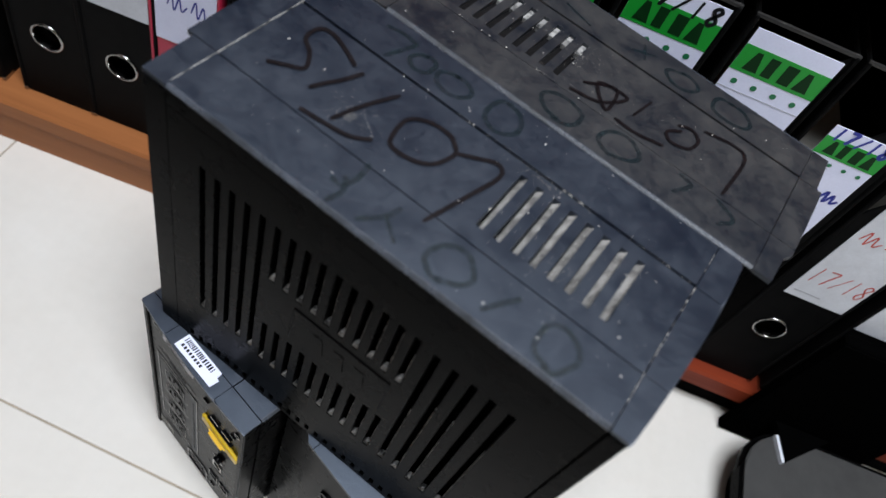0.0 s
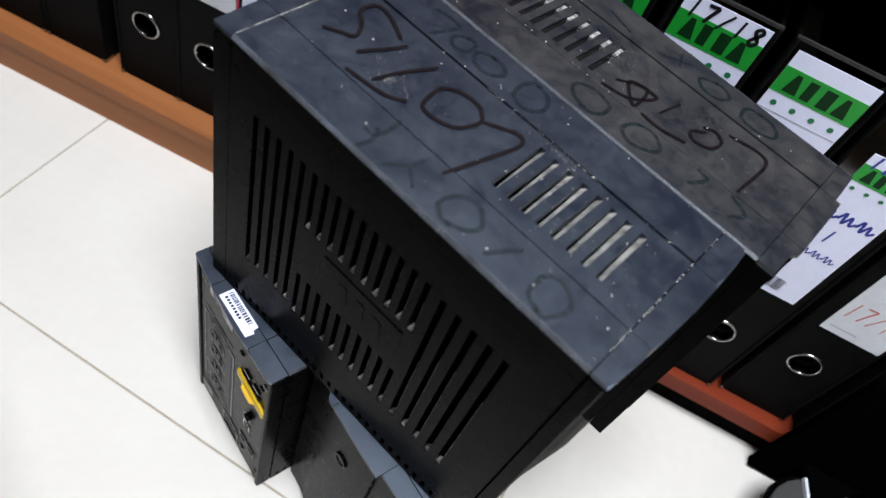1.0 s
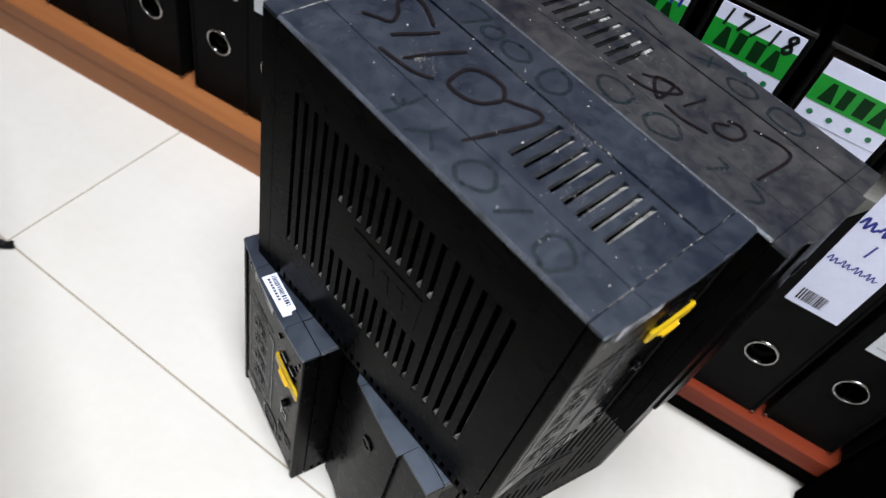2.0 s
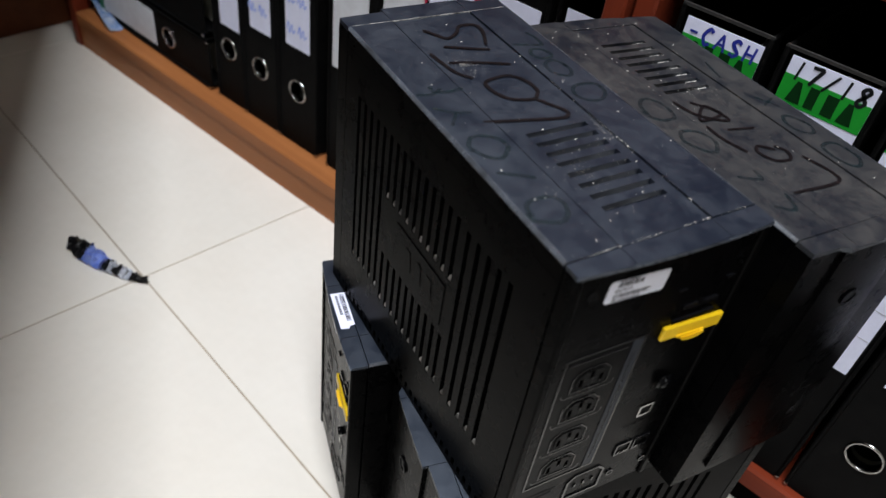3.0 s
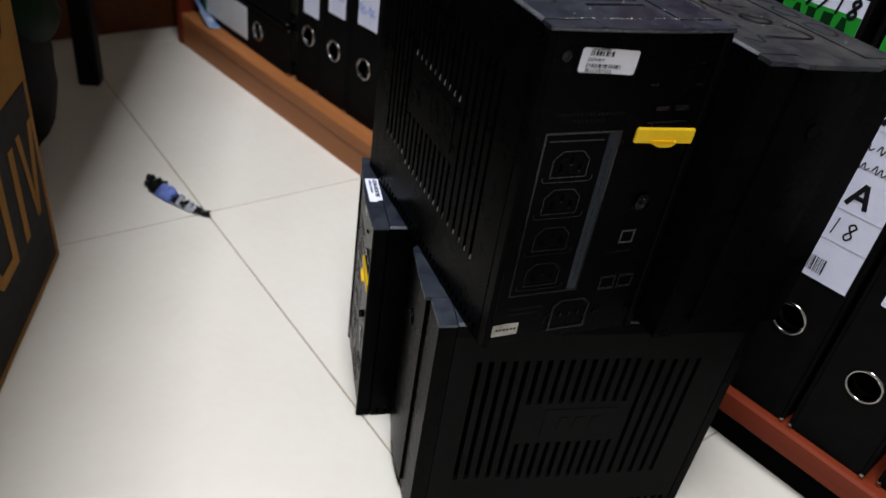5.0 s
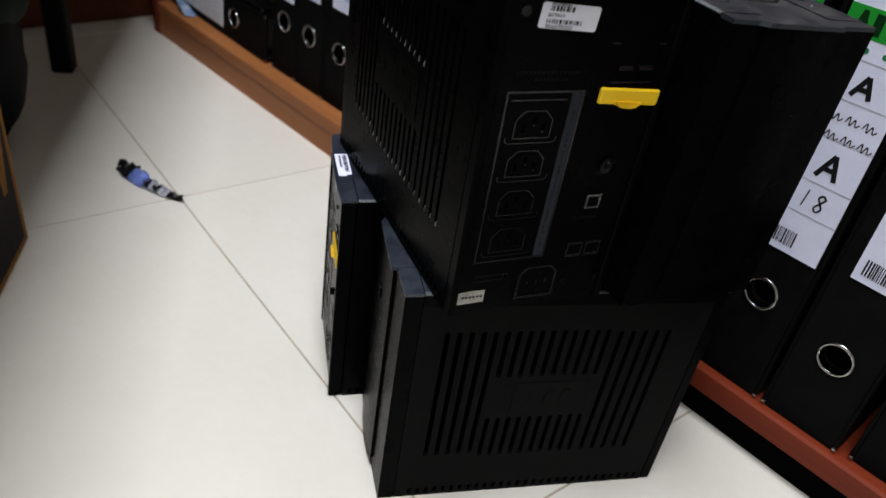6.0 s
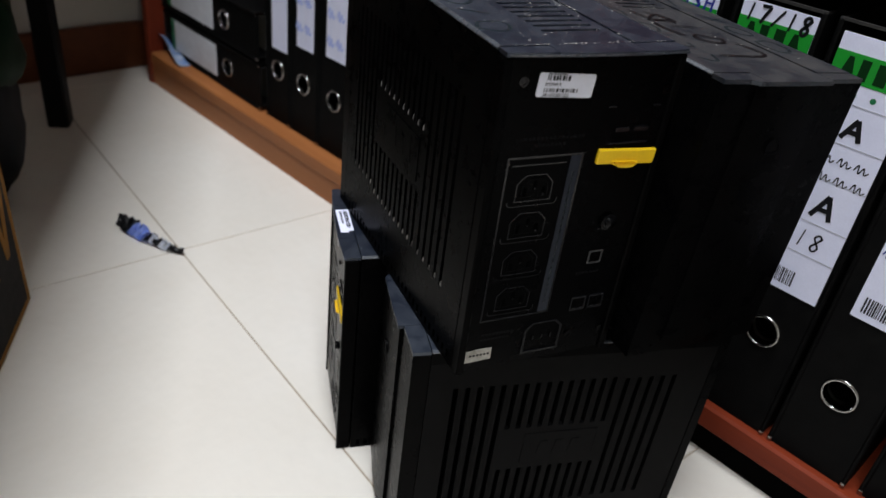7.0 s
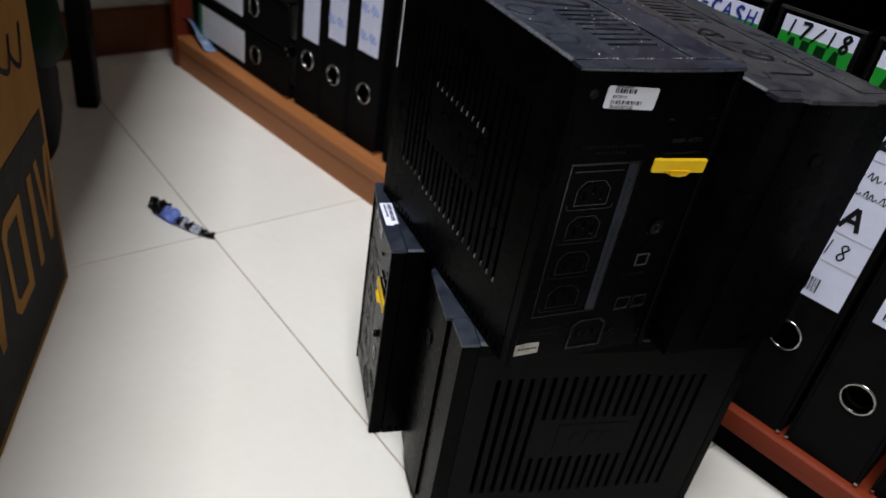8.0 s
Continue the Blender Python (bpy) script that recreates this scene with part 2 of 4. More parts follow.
def box(bm, x0, x1, y0, y1, z0, z1, bevel=0.0, m=None, segments=1):
    made = bmesh.ops.create_cube(bm, size=1.0)["verts"]
    for v in made:
        v.co = Vector((x0 + (v.co.x + 0.5) * (x1 - x0), y0 + (v.co.y + 0.5) * (y1 - y0), z0 + (v.co.z + 0.5) * (z1 - z0)))
        if m is not None:
            v.co = m @ v.co
    if bevel:
        edges = list({e for v in made for e in v.link_edges})
        bmesh.ops.bevel(bm, geom=edges, offset=bevel, segments=segments, profile=0.6, affect="EDGES")
    return bm


def boxed(*args, **kw):
    return box(bmesh.new(), *args, **kw)


def prism(bm, pts, c0, c1, m):
    """A flat outline in (a, b), pulled from c0 to c1, through m."""
    lo = [bm.verts.new(m @ Vector((a, b, c0))) for a, b in pts]
    hi = [bm.verts.new(m @ Vector((a, b, c1))) for a, b in pts]
    n = len(pts)
    bm.faces.new(lo[::-1])
    bm.faces.new(hi)
    for i in range(n):
        bm.faces.new((lo[i], lo[(i + 1) % n], hi[(i + 1) % n], hi[i]))
    return bm


def hollow(bm, outer, inner, c0, c1, m):
    """A ring between two outlines with as many points each."""
    n = len(outer)
    r = [[bm.verts.new(m @ Vector((a, b, c))) for a, b in pts] for pts, c in ((outer, c0), (outer, c1), (inner, c1), (inner, c0))]
    for k in range(4):
        for i in range(n):
            j = (i + 1) % n
            bm.faces.new((r[k][i], r[k][j], r[(k + 1) % 4][j], r[(k + 1) % 4][i]))
    return bm


def circle(r, n=24, a0=0.0, b0=0.0):
    return [(a0 + r * math.cos(2 * math.pi * i / n), b0 + r * math.sin(2 * math.pi * i / n)) for i in range(n)]


def rect(a0, a1, b0, b1):
    return [(a0, b0), (a1, b0), (a1, b1), (a0, b1)]


def inside_out(pts, d):
    """The outline drawn in by about d towards its middle."""
    ca, cb = sum(p[0] for p in pts) / len(pts), sum(p[1] for p in pts) / len(pts)
    ra, rb = max(abs(p[0] - ca) for p in pts), max(abs(p[1] - cb) for p in pts)
    return [(ca + (a - ca) * (1 - d / ra), cb + (b - cb) * (1 - d / rb)) for a, b in pts]


def perforated(bm, a0, a1, b0, b1, holes, thick, m):
    """A plate in (a, b) with rectangular holes; its face at c = 0, its back at c = -thick."""
    xs = sorted({round(v, 5) for v in [a0, a1] + [h[0] for h in holes] + [h[1] for h in holes]})
    ys = sorted({round(v, 5) for v in [b0, b1] + [h[2] for h in holes] + [h[3] for h in holes]})
    full = {}
    for i in range(len(xs) - 1):
        for j in range(len(ys) - 1):
            ca, cb = (xs[i] + xs[i + 1]) / 2, (ys[j] + ys[j + 1]) / 2
            full[i, j] = not any(h[0] < ca < h[1] and h[2] < cb < h[3] for h in holes)
    vs = {}

    def v(i, j, k):
        if (i, j, k) not in vs:
            vs[i, j, k] = bm.verts.new(m @ Vector((xs[i], ys[j], -thick * k)))
        return vs[i, j, k]

    for (i, j), on in full.items():
        if not on:
            continue
        bm.faces.new((v(i, j, 0), v(i + 1, j, 0), v(i + 1, j + 1, 0), v(i, j + 1, 0)))
        bm.faces.new((v(i, j, 1), v(i, j + 1, 1), v(i + 1, j + 1, 1), v(i + 1, j, 1)))
        for di, dj, p, q in ((-1, 0, (i, j), (i, j + 1)), (1, 0, (i + 1, j), (i + 1, j + 1)), (0, -1, (i, j), (i + 1, j)), (0, 1, (i, j + 1), (i + 1, j + 1))):
            if not full.get((i + di, j + dj), False):
                bm.faces.new((v(*p, 0), v(*q, 0), v(*q, 1), v(*p, 1)))
    return bm


def smooth_line(pts, steps=6):
    """A Catmull-Rom line through the points."""
    if len(pts) < 3:
        return [Vector(p) for p in pts]
    p = [Vector(a) for a in pts]
    p = [2 * p[0] - p[1]] + p + [2 * p[-1] - p[-2]]
    out = []
    for i in range(1, len(p) - 2):
        for s in range(steps):
            t = s / steps
            out.append(0.5 * (2 * p[i] + (p[i + 1] - p[i - 1]) * t + (2 * p[i - 1] - 5 * p[i] + 4 * p[i + 1] - p[i + 2]) * t * t + (3 * p[i] - p[i - 1] - 3 * p[i + 1] + p[i + 2]) * t ** 3))
    return out + [p[-2]]


def stroke(bm, pts, width, m, curved=True, lift=0.0):
    """A pen stroke: a flat ribbon along 2D points, with a blunt taper at its ends."""
    line = smooth_line(pts) if curved else [Vector(p) for p in pts]
    rows = []
    for i, p in enumerate(line):
        d = line[min(i + 1, len(line) - 1)] - line[max(i - 1, 0)]
        d = d.normalized() if d.length else Vector((1, 0))
        w = width / 2 * (0.7 if i in (0, len(line) - 1) else 1.0)
        q = Vector((-d.y, d.x)) * w
        rows.append([bm.verts.new(m @ Vector((*(p + s * q), lift))) for s in (1, -1)])
    for a, b in zip(rows, rows[1:]):
        bm.faces.new((a[0], a[1], b[1], b[0]))
    return bm


GLYPHS = {
    "1": [[(0.5, 1), (0.45, 0)]],
    "7": [[(0, 0.95), (0.5, 0.97), (0.9, 1.0)], [(0.9, 1.0), (0.6, 0.5), (0.35, 0)]],
    "/": [[(0.1, 0), (0.9, 1)]],
    "8": [[(0.8, 0.85), (0.5, 1), (0.2, 0.8), (0.5, 0.52), (0.8, 0.25), (0.5, 0), (0.2, 0.2), (0.5, 0.52), (0.85, 0.9)]],
    "A": [[(0, 0), (0.5, 1)], [(0.5, 1), (1, 0)], [(0.2, 0.38), (0.85, 0.38)]],
    "C": [[(0.9, 0.85), (0.5, 1), (0.1, 0.5), (0.5, 0), (0.9, 0.15)]],
    "S": [[(0.9, 0.85), (0.5, 1), (0.15, 0.75), (0.5, 0.5), (0.85, 0.25), (0.5, 0), (0.1, 0.15)]],
    "H": [[(0.1, 0), (0.1, 1)], [(0.9, 0), (0.9, 1)], [(0.1, 0.5), (0.9, 0.5)]],
    "-": [[(0.1, 0.5), (0.9, 0.5)]],
    "~": [[(0.0, 0.35), (0.18, 0.85), (0.36, 0.2), (0.56, 0.75), (0.74, 0.25), (0.98, 0.5)]],
}


def lettering(parent, text, a, b, size, m, material):
    """Printed characters in the built-in font; a, b is the lower left corner."""
    cu = bpy.data.curves.new("printing", "FONT")
    cu.body, cu.size, cu.resolution_u, cu.offset = text, size, 1, 0.00007
    tmp = bpy.data.objects.new("printing", cu)
    me = bpy.data.meshes.new_from_object(tmp)
    bpy.data.objects.remove(tmp)
    me.transform(m @ Matrix.Translation((a, b, 0.0007)))
    me.materials.clear()
    me.materials.append(material)
    ob = new("printing", me)
    ob.parent = parent
    return tagged(ob)


def written(parent, text, a, b, height, advance, width, m, material, slant=0.0, wide=0.6, name="letter", label=""):
    """Handwriting in pen strokes, a part for each letter; a, b is the lower left corner."""
    for i, ch in enumerate(text):
        bm = bmesh.new()
        for k, line in enumerate(GLYPHS.get(ch, ())):
            pts = [(a + i * advance + (x * wide + slant * y) * height, b + y * height) for x, y in line]
            stroke(bm, pts, width, m, curved=len(line) > 2, lift=0.00005 * k)
        part(name, bm, material, parent, label)


# ---------------------------------------------------------------- the room
X0, X1, Y0, Y1, ZC = -1.07, 2.3, -1.9, 0.86, 2.7
solid("wall_west", boxed(X0 - 0.12, X0, Y0 - 0.12, Y1 + 0.12, -0.1, ZC), WALL, "cream painted wall behind the brown skirting", "wall")
solid("wall_east", boxed(X1, X1 + 0.12, Y0 - 0.12, Y1 + 0.12, -0.1, ZC), WALL, "plain cream painted wall", "wall")
solid("wall_north", boxed(X0, X1, Y1, Y1 + 0.12, -0.1, ZC), WALL, "plain cream painted wall behind the shelving", "wall")
solid("wall_south", boxed(X0, X1, Y0 - 0.12, Y0, -0.1, ZC), WALL, "plain cream painted wall", "wall")
solid("ceiling", boxed(X0 - 0.12, X1 + 0.12, Y0 - 0.12, Y1 + 0.12, ZC, ZC + 0.1), CEIL, "plain white painted ceiling", "ceiling")
bm = boxed(X0, X0 + 0.014, Y0, Y1, 0, 0.085, 0.003)
solid("baseboard", bm, SKIRT, "dark brown wooden skirting along the cream wall", "skirting")
floor = solid("floor", boxed(X0 - 0.05, X1 + 0.05, Y0 - 0.05, Y1 + 0.05, -0.05, -0.0012), GROUT, "cream polished tiled floor with thin brown joints", "floor")

light_fixture = thing("ceiling_light", pose(LAMP_AT[0], LAMP_AT[1], ZC, 0, 0, -31.3), "white ceiling light with a long bright diffuser", "ceiling light")
part("housing", boxed(-0.66, 0.66, -0.29, 0.29, -0.09, 0.0, 0.01), LAMP_WHITE, light_fixture)


# ---------------------------------------------------------------- shelving
def shelf_unit(x0, x1, front, lip, kick_mat, board_mat, turn, kick_in, label):
    u = thing("bookcase", pose((x0 + x1) / 2, front, 0, 0, 0, turn), label, "bookcase")
    w = (x1 - x0) / 2
    d = 0.835 - front
    part("kick_board", boxed(-w + 0.0185, w - 0.0185, kick_in, kick_in + 0.019, 0.0, lip), kick_mat, u)
    for z0, z1 in ((lip, 0.060), (0.470, 0.496), (0.88, 0.906)):
        part("shelf_board", boxed(-w + 0.0185, w - 0.0185, 0.0, d - 0.012, z0, z1, 0.0025), board_mat, u)
    for s in (-1, 1):
        part("side_panel", boxed(min(s * w, s * (w - 0.018)), max(s * w, s * (w - 0.018)), 0.0, d - 0.012, 0.0, 0.91, 0.002), RED_UP, u)
    # black colour here stands in for the shade behind the files
    part("back_panel", boxed(-w, w, d - 0.0115, d, 0.0, 0.91), KICK, u, "back panel painted black for the shade deep in the shelf")
    return u


shelf_unit(-0.985, -0.062, 0.4655, 0.038, BROWN, BROWN, 1.4, 0.003, "brown wooden bookcase holding lever arch files on its low shelf")
shelf_unit(-0.060, 1.30, 0.485, 0.034, KICK, RED_WOOD, 0.0, 0.012, "reddish wooden bookcase holding lever arch files, black kick board")


# ---------------------------------------------------------------- lever arch files
BW, BH, BD = 0.0715, 0.362, 0.285
UPRIGHT = Matrix(((1, 0, 0, 0), (0, 0, 1, 0), (0, 1, 0, 0), (0, 0, 0, 1)))


def on_spine(x=0.0, z=0.0, lift=0.0):
    """Takes (a, b) on the spine's face, c outwards."""
    return Matrix(((1, 0, 0, x), (0, 0, -1, -lift), (0, 1, 0, z), (0, 0, 0, 1)))


def binder(m, label, cover=CLOTH, group="lever arch files in the bookcase", width=BW, height=BH, ring_z=0.080):
    b = thing("lever_arch_file", m, label, "file binder", group)
    w = width / 2
    # spine with a finger hole
    bm = bmesh.new()
    n, r = 32, 0.0135
    ring = circle(r, n, 0.0, ring_z)
    outer = []
    for a, c in ring:
        da, dc = a, c - ring_z
        k = min((w - 0.004) / abs(da) if abs(da) > 1e-6 else 9e9, (height - ring_z if dc > 0 else ring_z) / abs(dc) if abs(dc) > 1e-6 else 9e9)
        outer.append((da * k, ring_z + dc * k))
    for ca, cb in ((-1, 0), (1, 0), (-1, 1), (1, 1)):
        corner = ((w - 0.004) * ca, height * cb)
        i = min(range(n), key=lambda q: (outer[q][0] - corner[0]) ** 2 + (outer[q][1] - corner[1]) ** 2)
        outer[i] = corner
    hollow(bm, outer, ring, -0.0028, 0.0, on_spine())
    part("spine", bm, cover, b)
    for s in (-1, 1):
        bm = boxed(min(s * w, s * (w - 0.0038)), max(s * w, s * (w - 0.0038)), -0.0018, BD, 0.0, height, 0.0012)
        part("cover", bm, cover, b)
    bm = boxed(-w + 0.0045, w - 0.0045, 0.03, BD - 0.01, 0.008, height - 0.11)
    part("paper_block", bm, PAGES if width > 0.05 else PAPER, b)
    # black disc standing in for the shade inside the finger hole
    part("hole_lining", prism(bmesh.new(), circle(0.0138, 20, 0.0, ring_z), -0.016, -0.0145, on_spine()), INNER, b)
    bm = bmesh.new()
    section = [(0.0156, 0.0002), (0.0153, 0.0010), (0.0146, 0.0015), (0.0138, 0.0016), (0.0132, 0.0012), (0.0129, 0.0004), (0.0128, -0.008)]
    loops = [[bm.verts.new(on_spine() @ Vector((a, c, out))) for a, c in circle(r, 32, 0, ring_z)] for r, out in section]
    for la, lb in zip(loops, loops[1:]):
        for k in range(32):
            bm.faces.new((la[k], la[(k + 1) % 32], lb[(k + 1) % 32], lb[k])).smooth = True
    part("eyelet", bm, STEEL, b, "nickel-plated finger ring")
    # worn board ends along the top
    bm = bmesh.new()
    box(bm, -w + 0.0005, w - 0.0005, -0.0012, 0.0012, height - 0.0016, height + 0.0006)
    part("top_edge", bm, EDGE, b)
    for s in (-1, 1):
        part("corner_cap", boxed(s * (w - 0.002) - 0.0021, s * (w - 0.002) + 0.0021, -0.0024, 0.012, -0.0004, 0.005, 0.0008), STEEL, b)
    return b


def paper_label(b, a0, a1, b0, b1, material=PAPER, label="white paper spine label"):
    return part("label", prism(bmesh.new(), rect(a0, a1, b0, b1), 0.0003, 0.0009, on_spine()), material, b, label)


def flat(name, pieces, material, parent, lift):
    bm = bmesh.new()
    for p in pieces:
        prism(bm, p, lift, lift + 0.00015, on_spine())
    p = part(name, bm, material, parent)
    if len(pieces) > 1:
        p["kind"] = "stuff"
    return p


def bars(a0, a1, b0, b1, seed):
    rnd = random.Random(seed)
    out, a = [], a0
    while a < a1:
        w = rnd.choice((0.0006, 0.0009, 0.0014))
        out.append(rect(a, min(a + w, a1), b0, b1))
        a += w + rnd.choice((0.0006, 0.0010))
    return out


def maker_label(b, a0, a1, top, bottom, pen=None, pen_mat=INK, size=0.013, rows=True, seed=1, small=False):
    """The printed label: a white strip to write on, a green band with four dark blocks, four dots, ruled rows, a bar code."""
    lab = paper_label(b, a0, a1, bottom, top)
    w = a1 - a0
    s = w / 0.063
    t1, t2 = top - 0.0132 * s, top - 0.0352 * s
    flat("green_band", [rect(a0, a1, t2, t1)], GREEN, lab, 0.0010)
    shapes = []
    for i in range(4):
        c = a0 + w * (0.2 + 0.2 * i)
        h0, h1 = t2 + 0.003 * s, t1 - 0.003 * s
        g = 0.0054 * s
        shapes.append([[(c - g, h0), (c + g, h0), (c + g * 0.35, h1), (c - g * 0.35, h1)],
                       rect(c - g * 0.8, c + g * 0.5, h0, h1),
                       rect(c - g * 0.8, c + g * 0.8, h0, h1),
                       [(c - g, h0), (c + g, h0), (c + g * 0.35, h1), (c - g * 0.35, h1)]][i])
    flat("band_print", shapes, DARKGREEN, lab, 0.0012)
    dots = [hexagon for hexagon in (circle(0.0024 * s, 8, a0 + w * (0.14 + 0.24 * i), t2 - 0.0085 * s) for i in range(4))]
    flat("dot_print", dots, MIDGREEN, lab, 0.0010)
    if rows:
        lines = [rect(a0, a1, z, z + 0.0004) for z in (t2 - 0.016 * s, t2 - 0.045, t2 - 0.075, t2 - 0.112, t2 - 0.140) if z > bottom + 0.004]
        flat("ruling", lines, GREYLINE, lab, 0.0010)
    flat("bar_code", bars(a0 + 0.12 * w, a0 + 0.6 * w, bottom + 0.006, bottom + 0.020, seed), INK, lab, 0.0010)
    if pen:
        adv = w * 0.92 / len(pen)
        written(lab, pen, a0 + 0.06 * w, top - 0.0160 * s, size * s * 1.22, adv, 0.0026, on_spine(0, 0, 0.0013), pen_mat, slant=0.10, wide=min(0.62, adv / (size * s) * 0.62))
    return lab


def scrawl(lab, text, a, b, height, advance, width, material, wide=0.6, slant=0.1):
    written(lab, text, a, b, height, advance, width, on_spine(0, 0, 0.0011), material, slant, wide)


SH = 0.0604
RIGHT_Y, LEFT_Y = 0.4940, 0.4930
rnd = random.Random(4)


def stand(x, y, tilt=0.0):
    return pose(x, y, SH, 0, tilt, 0)


def stand_west(x):
    return pose(x, LEFT_Y + 0.023 * (x + 0.467), SH, 0, 0, 1.3)


# red-trimmed bookcase, from the wide gap onwards
fa = binder(stand(0.009, RIGHT_Y), "black lever arch file with green banded label, blue writing")
maker_label(fa, -0.0285, 0.0315, 0.354, 0.146, "-CASH", BLUEPEN, 0.0105, seed=2)
fb = binder(stand(0.0885, RIGHT_Y), "black lever arch file with green banded label marked 17/18")
maker_label(fb, -0.0285, 0.0315, 0.357, 0.146, "17/18", INK, 0.0115, seed=3)
fc = binder(stand(0.1685, RIGHT_Y), "black lever arch file with ruled label marked A and 18", ring_z=0.098)
lab = maker_label(fc, -0.0290, 0.0300, 0.354, 0.1435, None, seed=4)
scrawl(lab, "A", -0.004, 0.281, 0.016, 0.02, 0.0054, INK, 0.85)
scrawl(lab, "A", -0.002, 0.215, 0.020, 0.02, 0.0056, INK, 0.75)
scrawl(lab, "~~~", -0.012, 0.258, 0.010, 0.013, 0.0010, INK, 1.1)
scrawl(lab, "~~~~", -0.022, 0.243, 0.010, 0.013, 0.0010, INK, 1.1)
scrawl(lab, "18", -0.006, 0.187, 0.015, 0.012, 0.0016, INK, 0.6)
fd = binder(stand(0.2445, RIGHT_Y), "black lever arch file with narrow label marked 17/18 in blue")
lab = maker_label(fd, -0.0205, 0.0260, 0.313, 0.1525, "17/18", BLUEPEN, 0.013, rows=False, seed=5)
scrawl(lab, "~~~", -0.020, 0.246, 0.016, 0.0145, 0.0022, BLUEPEN, 0.9)
scrawl(lab, "1", -0.003, 0.226, 0.014, 0.0145, 0.0024, BLUEPEN, 0.6)
scrawl(lab, "~~~~", -0.019, 0.206, 0.011, 0.010, 0.0011, BLUEPEN, 0.9)
fe = binder(stand(0.3250, RIGHT_Y + 0.005), "black lever arch file with whitish label marked 17/18 in red", ring_z=0.088)
lab = paper_label(fe, -0.0225, 0.0325, 0.1405, 0.345, OFFWHITE, "greyish paper spine label")
scrawl(lab, "17/18", -0.020, 0.164, 0.020, 0.0105, 0.0013, REDPEN, 0.45)
scrawl(lab, "~~", -0.018, 0.218, 0.022, 0.022, 0.0013, REDPEN, 0.8)
flat("small_print", [rect(-0.018, 0.006, 0.148, 0.1492)], GREYLINE, lab, 0.0010)
for x in (0.405, 0.488, 0.568, 0.65, 0.73):
    ff = binder(stand(x, RIGHT_Y), "black lever arch file with white label and finger ring" if x < 0.41 else "plain black lever arch file with finger ring")
    if x < 0.41:
        paper_label(ff, -0.0340, 0.0250, 0.1360, 0.345, OFFWHITE, "greyish paper spine label")

# brown bookcase
fg = binder(stand_west(-0.097), "black lever arch file with white label, blue notes")
lab = paper_label(fg, -0.026, 0.026, 0.14, 0.318)
scrawl(lab, "~~~", -0.02, 0.28, 0.018, 0.015, 0.0013, BLUEPEN, 0.8)
fh = binder(stand_west(-0.175), "black lever arch file with white label and blue writing")
lab = paper_label(fh, -0.026, 0.028, 0.14, 0.305)
scrawl(lab, "~~~", -0.02, 0.262, 0.018, 0.015, 0.0013, BLUEPEN, 0.8)
fi = binder(stand_west(-0.246), "red lever arch file with white label and blue notes", cover=PINK, width=0.062)
lab = paper_label(fi, -0.027, 0.027, 0.135, 0.34)
scrawl(lab, "~~", -0.015, 0.165, 0.024, 0.020, 0.0014, BLUEPEN, 0.7)
scrawl(lab, "~~", -0.015, 0.215, 0.022, 0.020, 0.0014, BLUEPEN, 0.7)
for x, a0, a1 in ((-0.3185, -0.014, 0.034), (-0.388, -0.018, 0.030)):
    fj = binder(stand_west(x + 0.012), "black lever arch file with a greyish spine label")
    lab = paper_label(fj, a0 - 0.01, a1 - 0.005, 0.143, 0.345, OFFWHITE, "greyish spine label in a clear pocket")
for x, k in ((-0.466, 0), (-0.5375, 1), (-0.602, 2)):
    fk = binder(stand_west(x), ("black lever arch file with blue-printed white label", "black lever arch file with pale blue label", "black lever arch file with white label and grey mark")[k], width=(0.072, 0.068, 0.060)[k])
    a0, a1, b0 = ((-0.019, 0.023, 0.138), (-0.0155, 0.0235, 0.132), (-0.0130, 0.028, 0.112))[k]
    lab = paper_label(fk, a0, a1, b0, 0.345, PAPER)
    if k < 2:
        for q in range(5):
            scrawl(lab, "~~", -0.018, 0.15 + 0.037 * q, 0.020, 0.020, 0.0018, RIB_BLUE, 0.8)
    else:
        flat("grey_mark", [rect(-0.012, 0.008, 0.19, 0.22)], GREYLINE, lab, 0.0010)

# two files lying on their sides
for i in range(2):
    fl = binder(pose(-0.645 - 0.006 * i, LEFT_Y - 0.007, SH + 0.0378 + 0.0762 * i, 0, -90, 0), "black lever arch file lying flat on its side", height=0.318, ring_z=0.10)
    lab = paper_label(fl, -0.026, 0.027, 0.135, 0.292, OFFWHITE, "greyish spine label with a green edge")
    flat("green_edge", [rect(-0.026, 0.027, 0.280, 0.292)], MIDGREEN, lab, 0.0010)

sleeve = thing("plastic_sleeve", pose(-0.93, 0.472, SH), "crumpled blue and white plastic sleeve poking out under the files", "plastic sleeve")
bm = bmesh.new()
rows = []
for i in range(9):
    t = i / 8
    rows.append([bm.verts.new((-0.042 + 0.10 * t, -0.004 + 0.022 * s + 0.006 * math.sin(5 * t + s), 0.002 + 0.030 * (1 - t) * (1 - 0.6 * s) + 0.004 * math.sin(9 * t + 2 * s))) for s in (0, 0.5, 1)])
for a, b in zip(rows, rows[1:]):
    for k in range(2):
        bm.faces.new((a[k], a[k + 1], b[k + 1], b[k]))
bmesh.ops.solidify(bm, geom=bm.faces[:], thickness=0.0008)
part("sheet", bm, SLEEVE, sleeve)


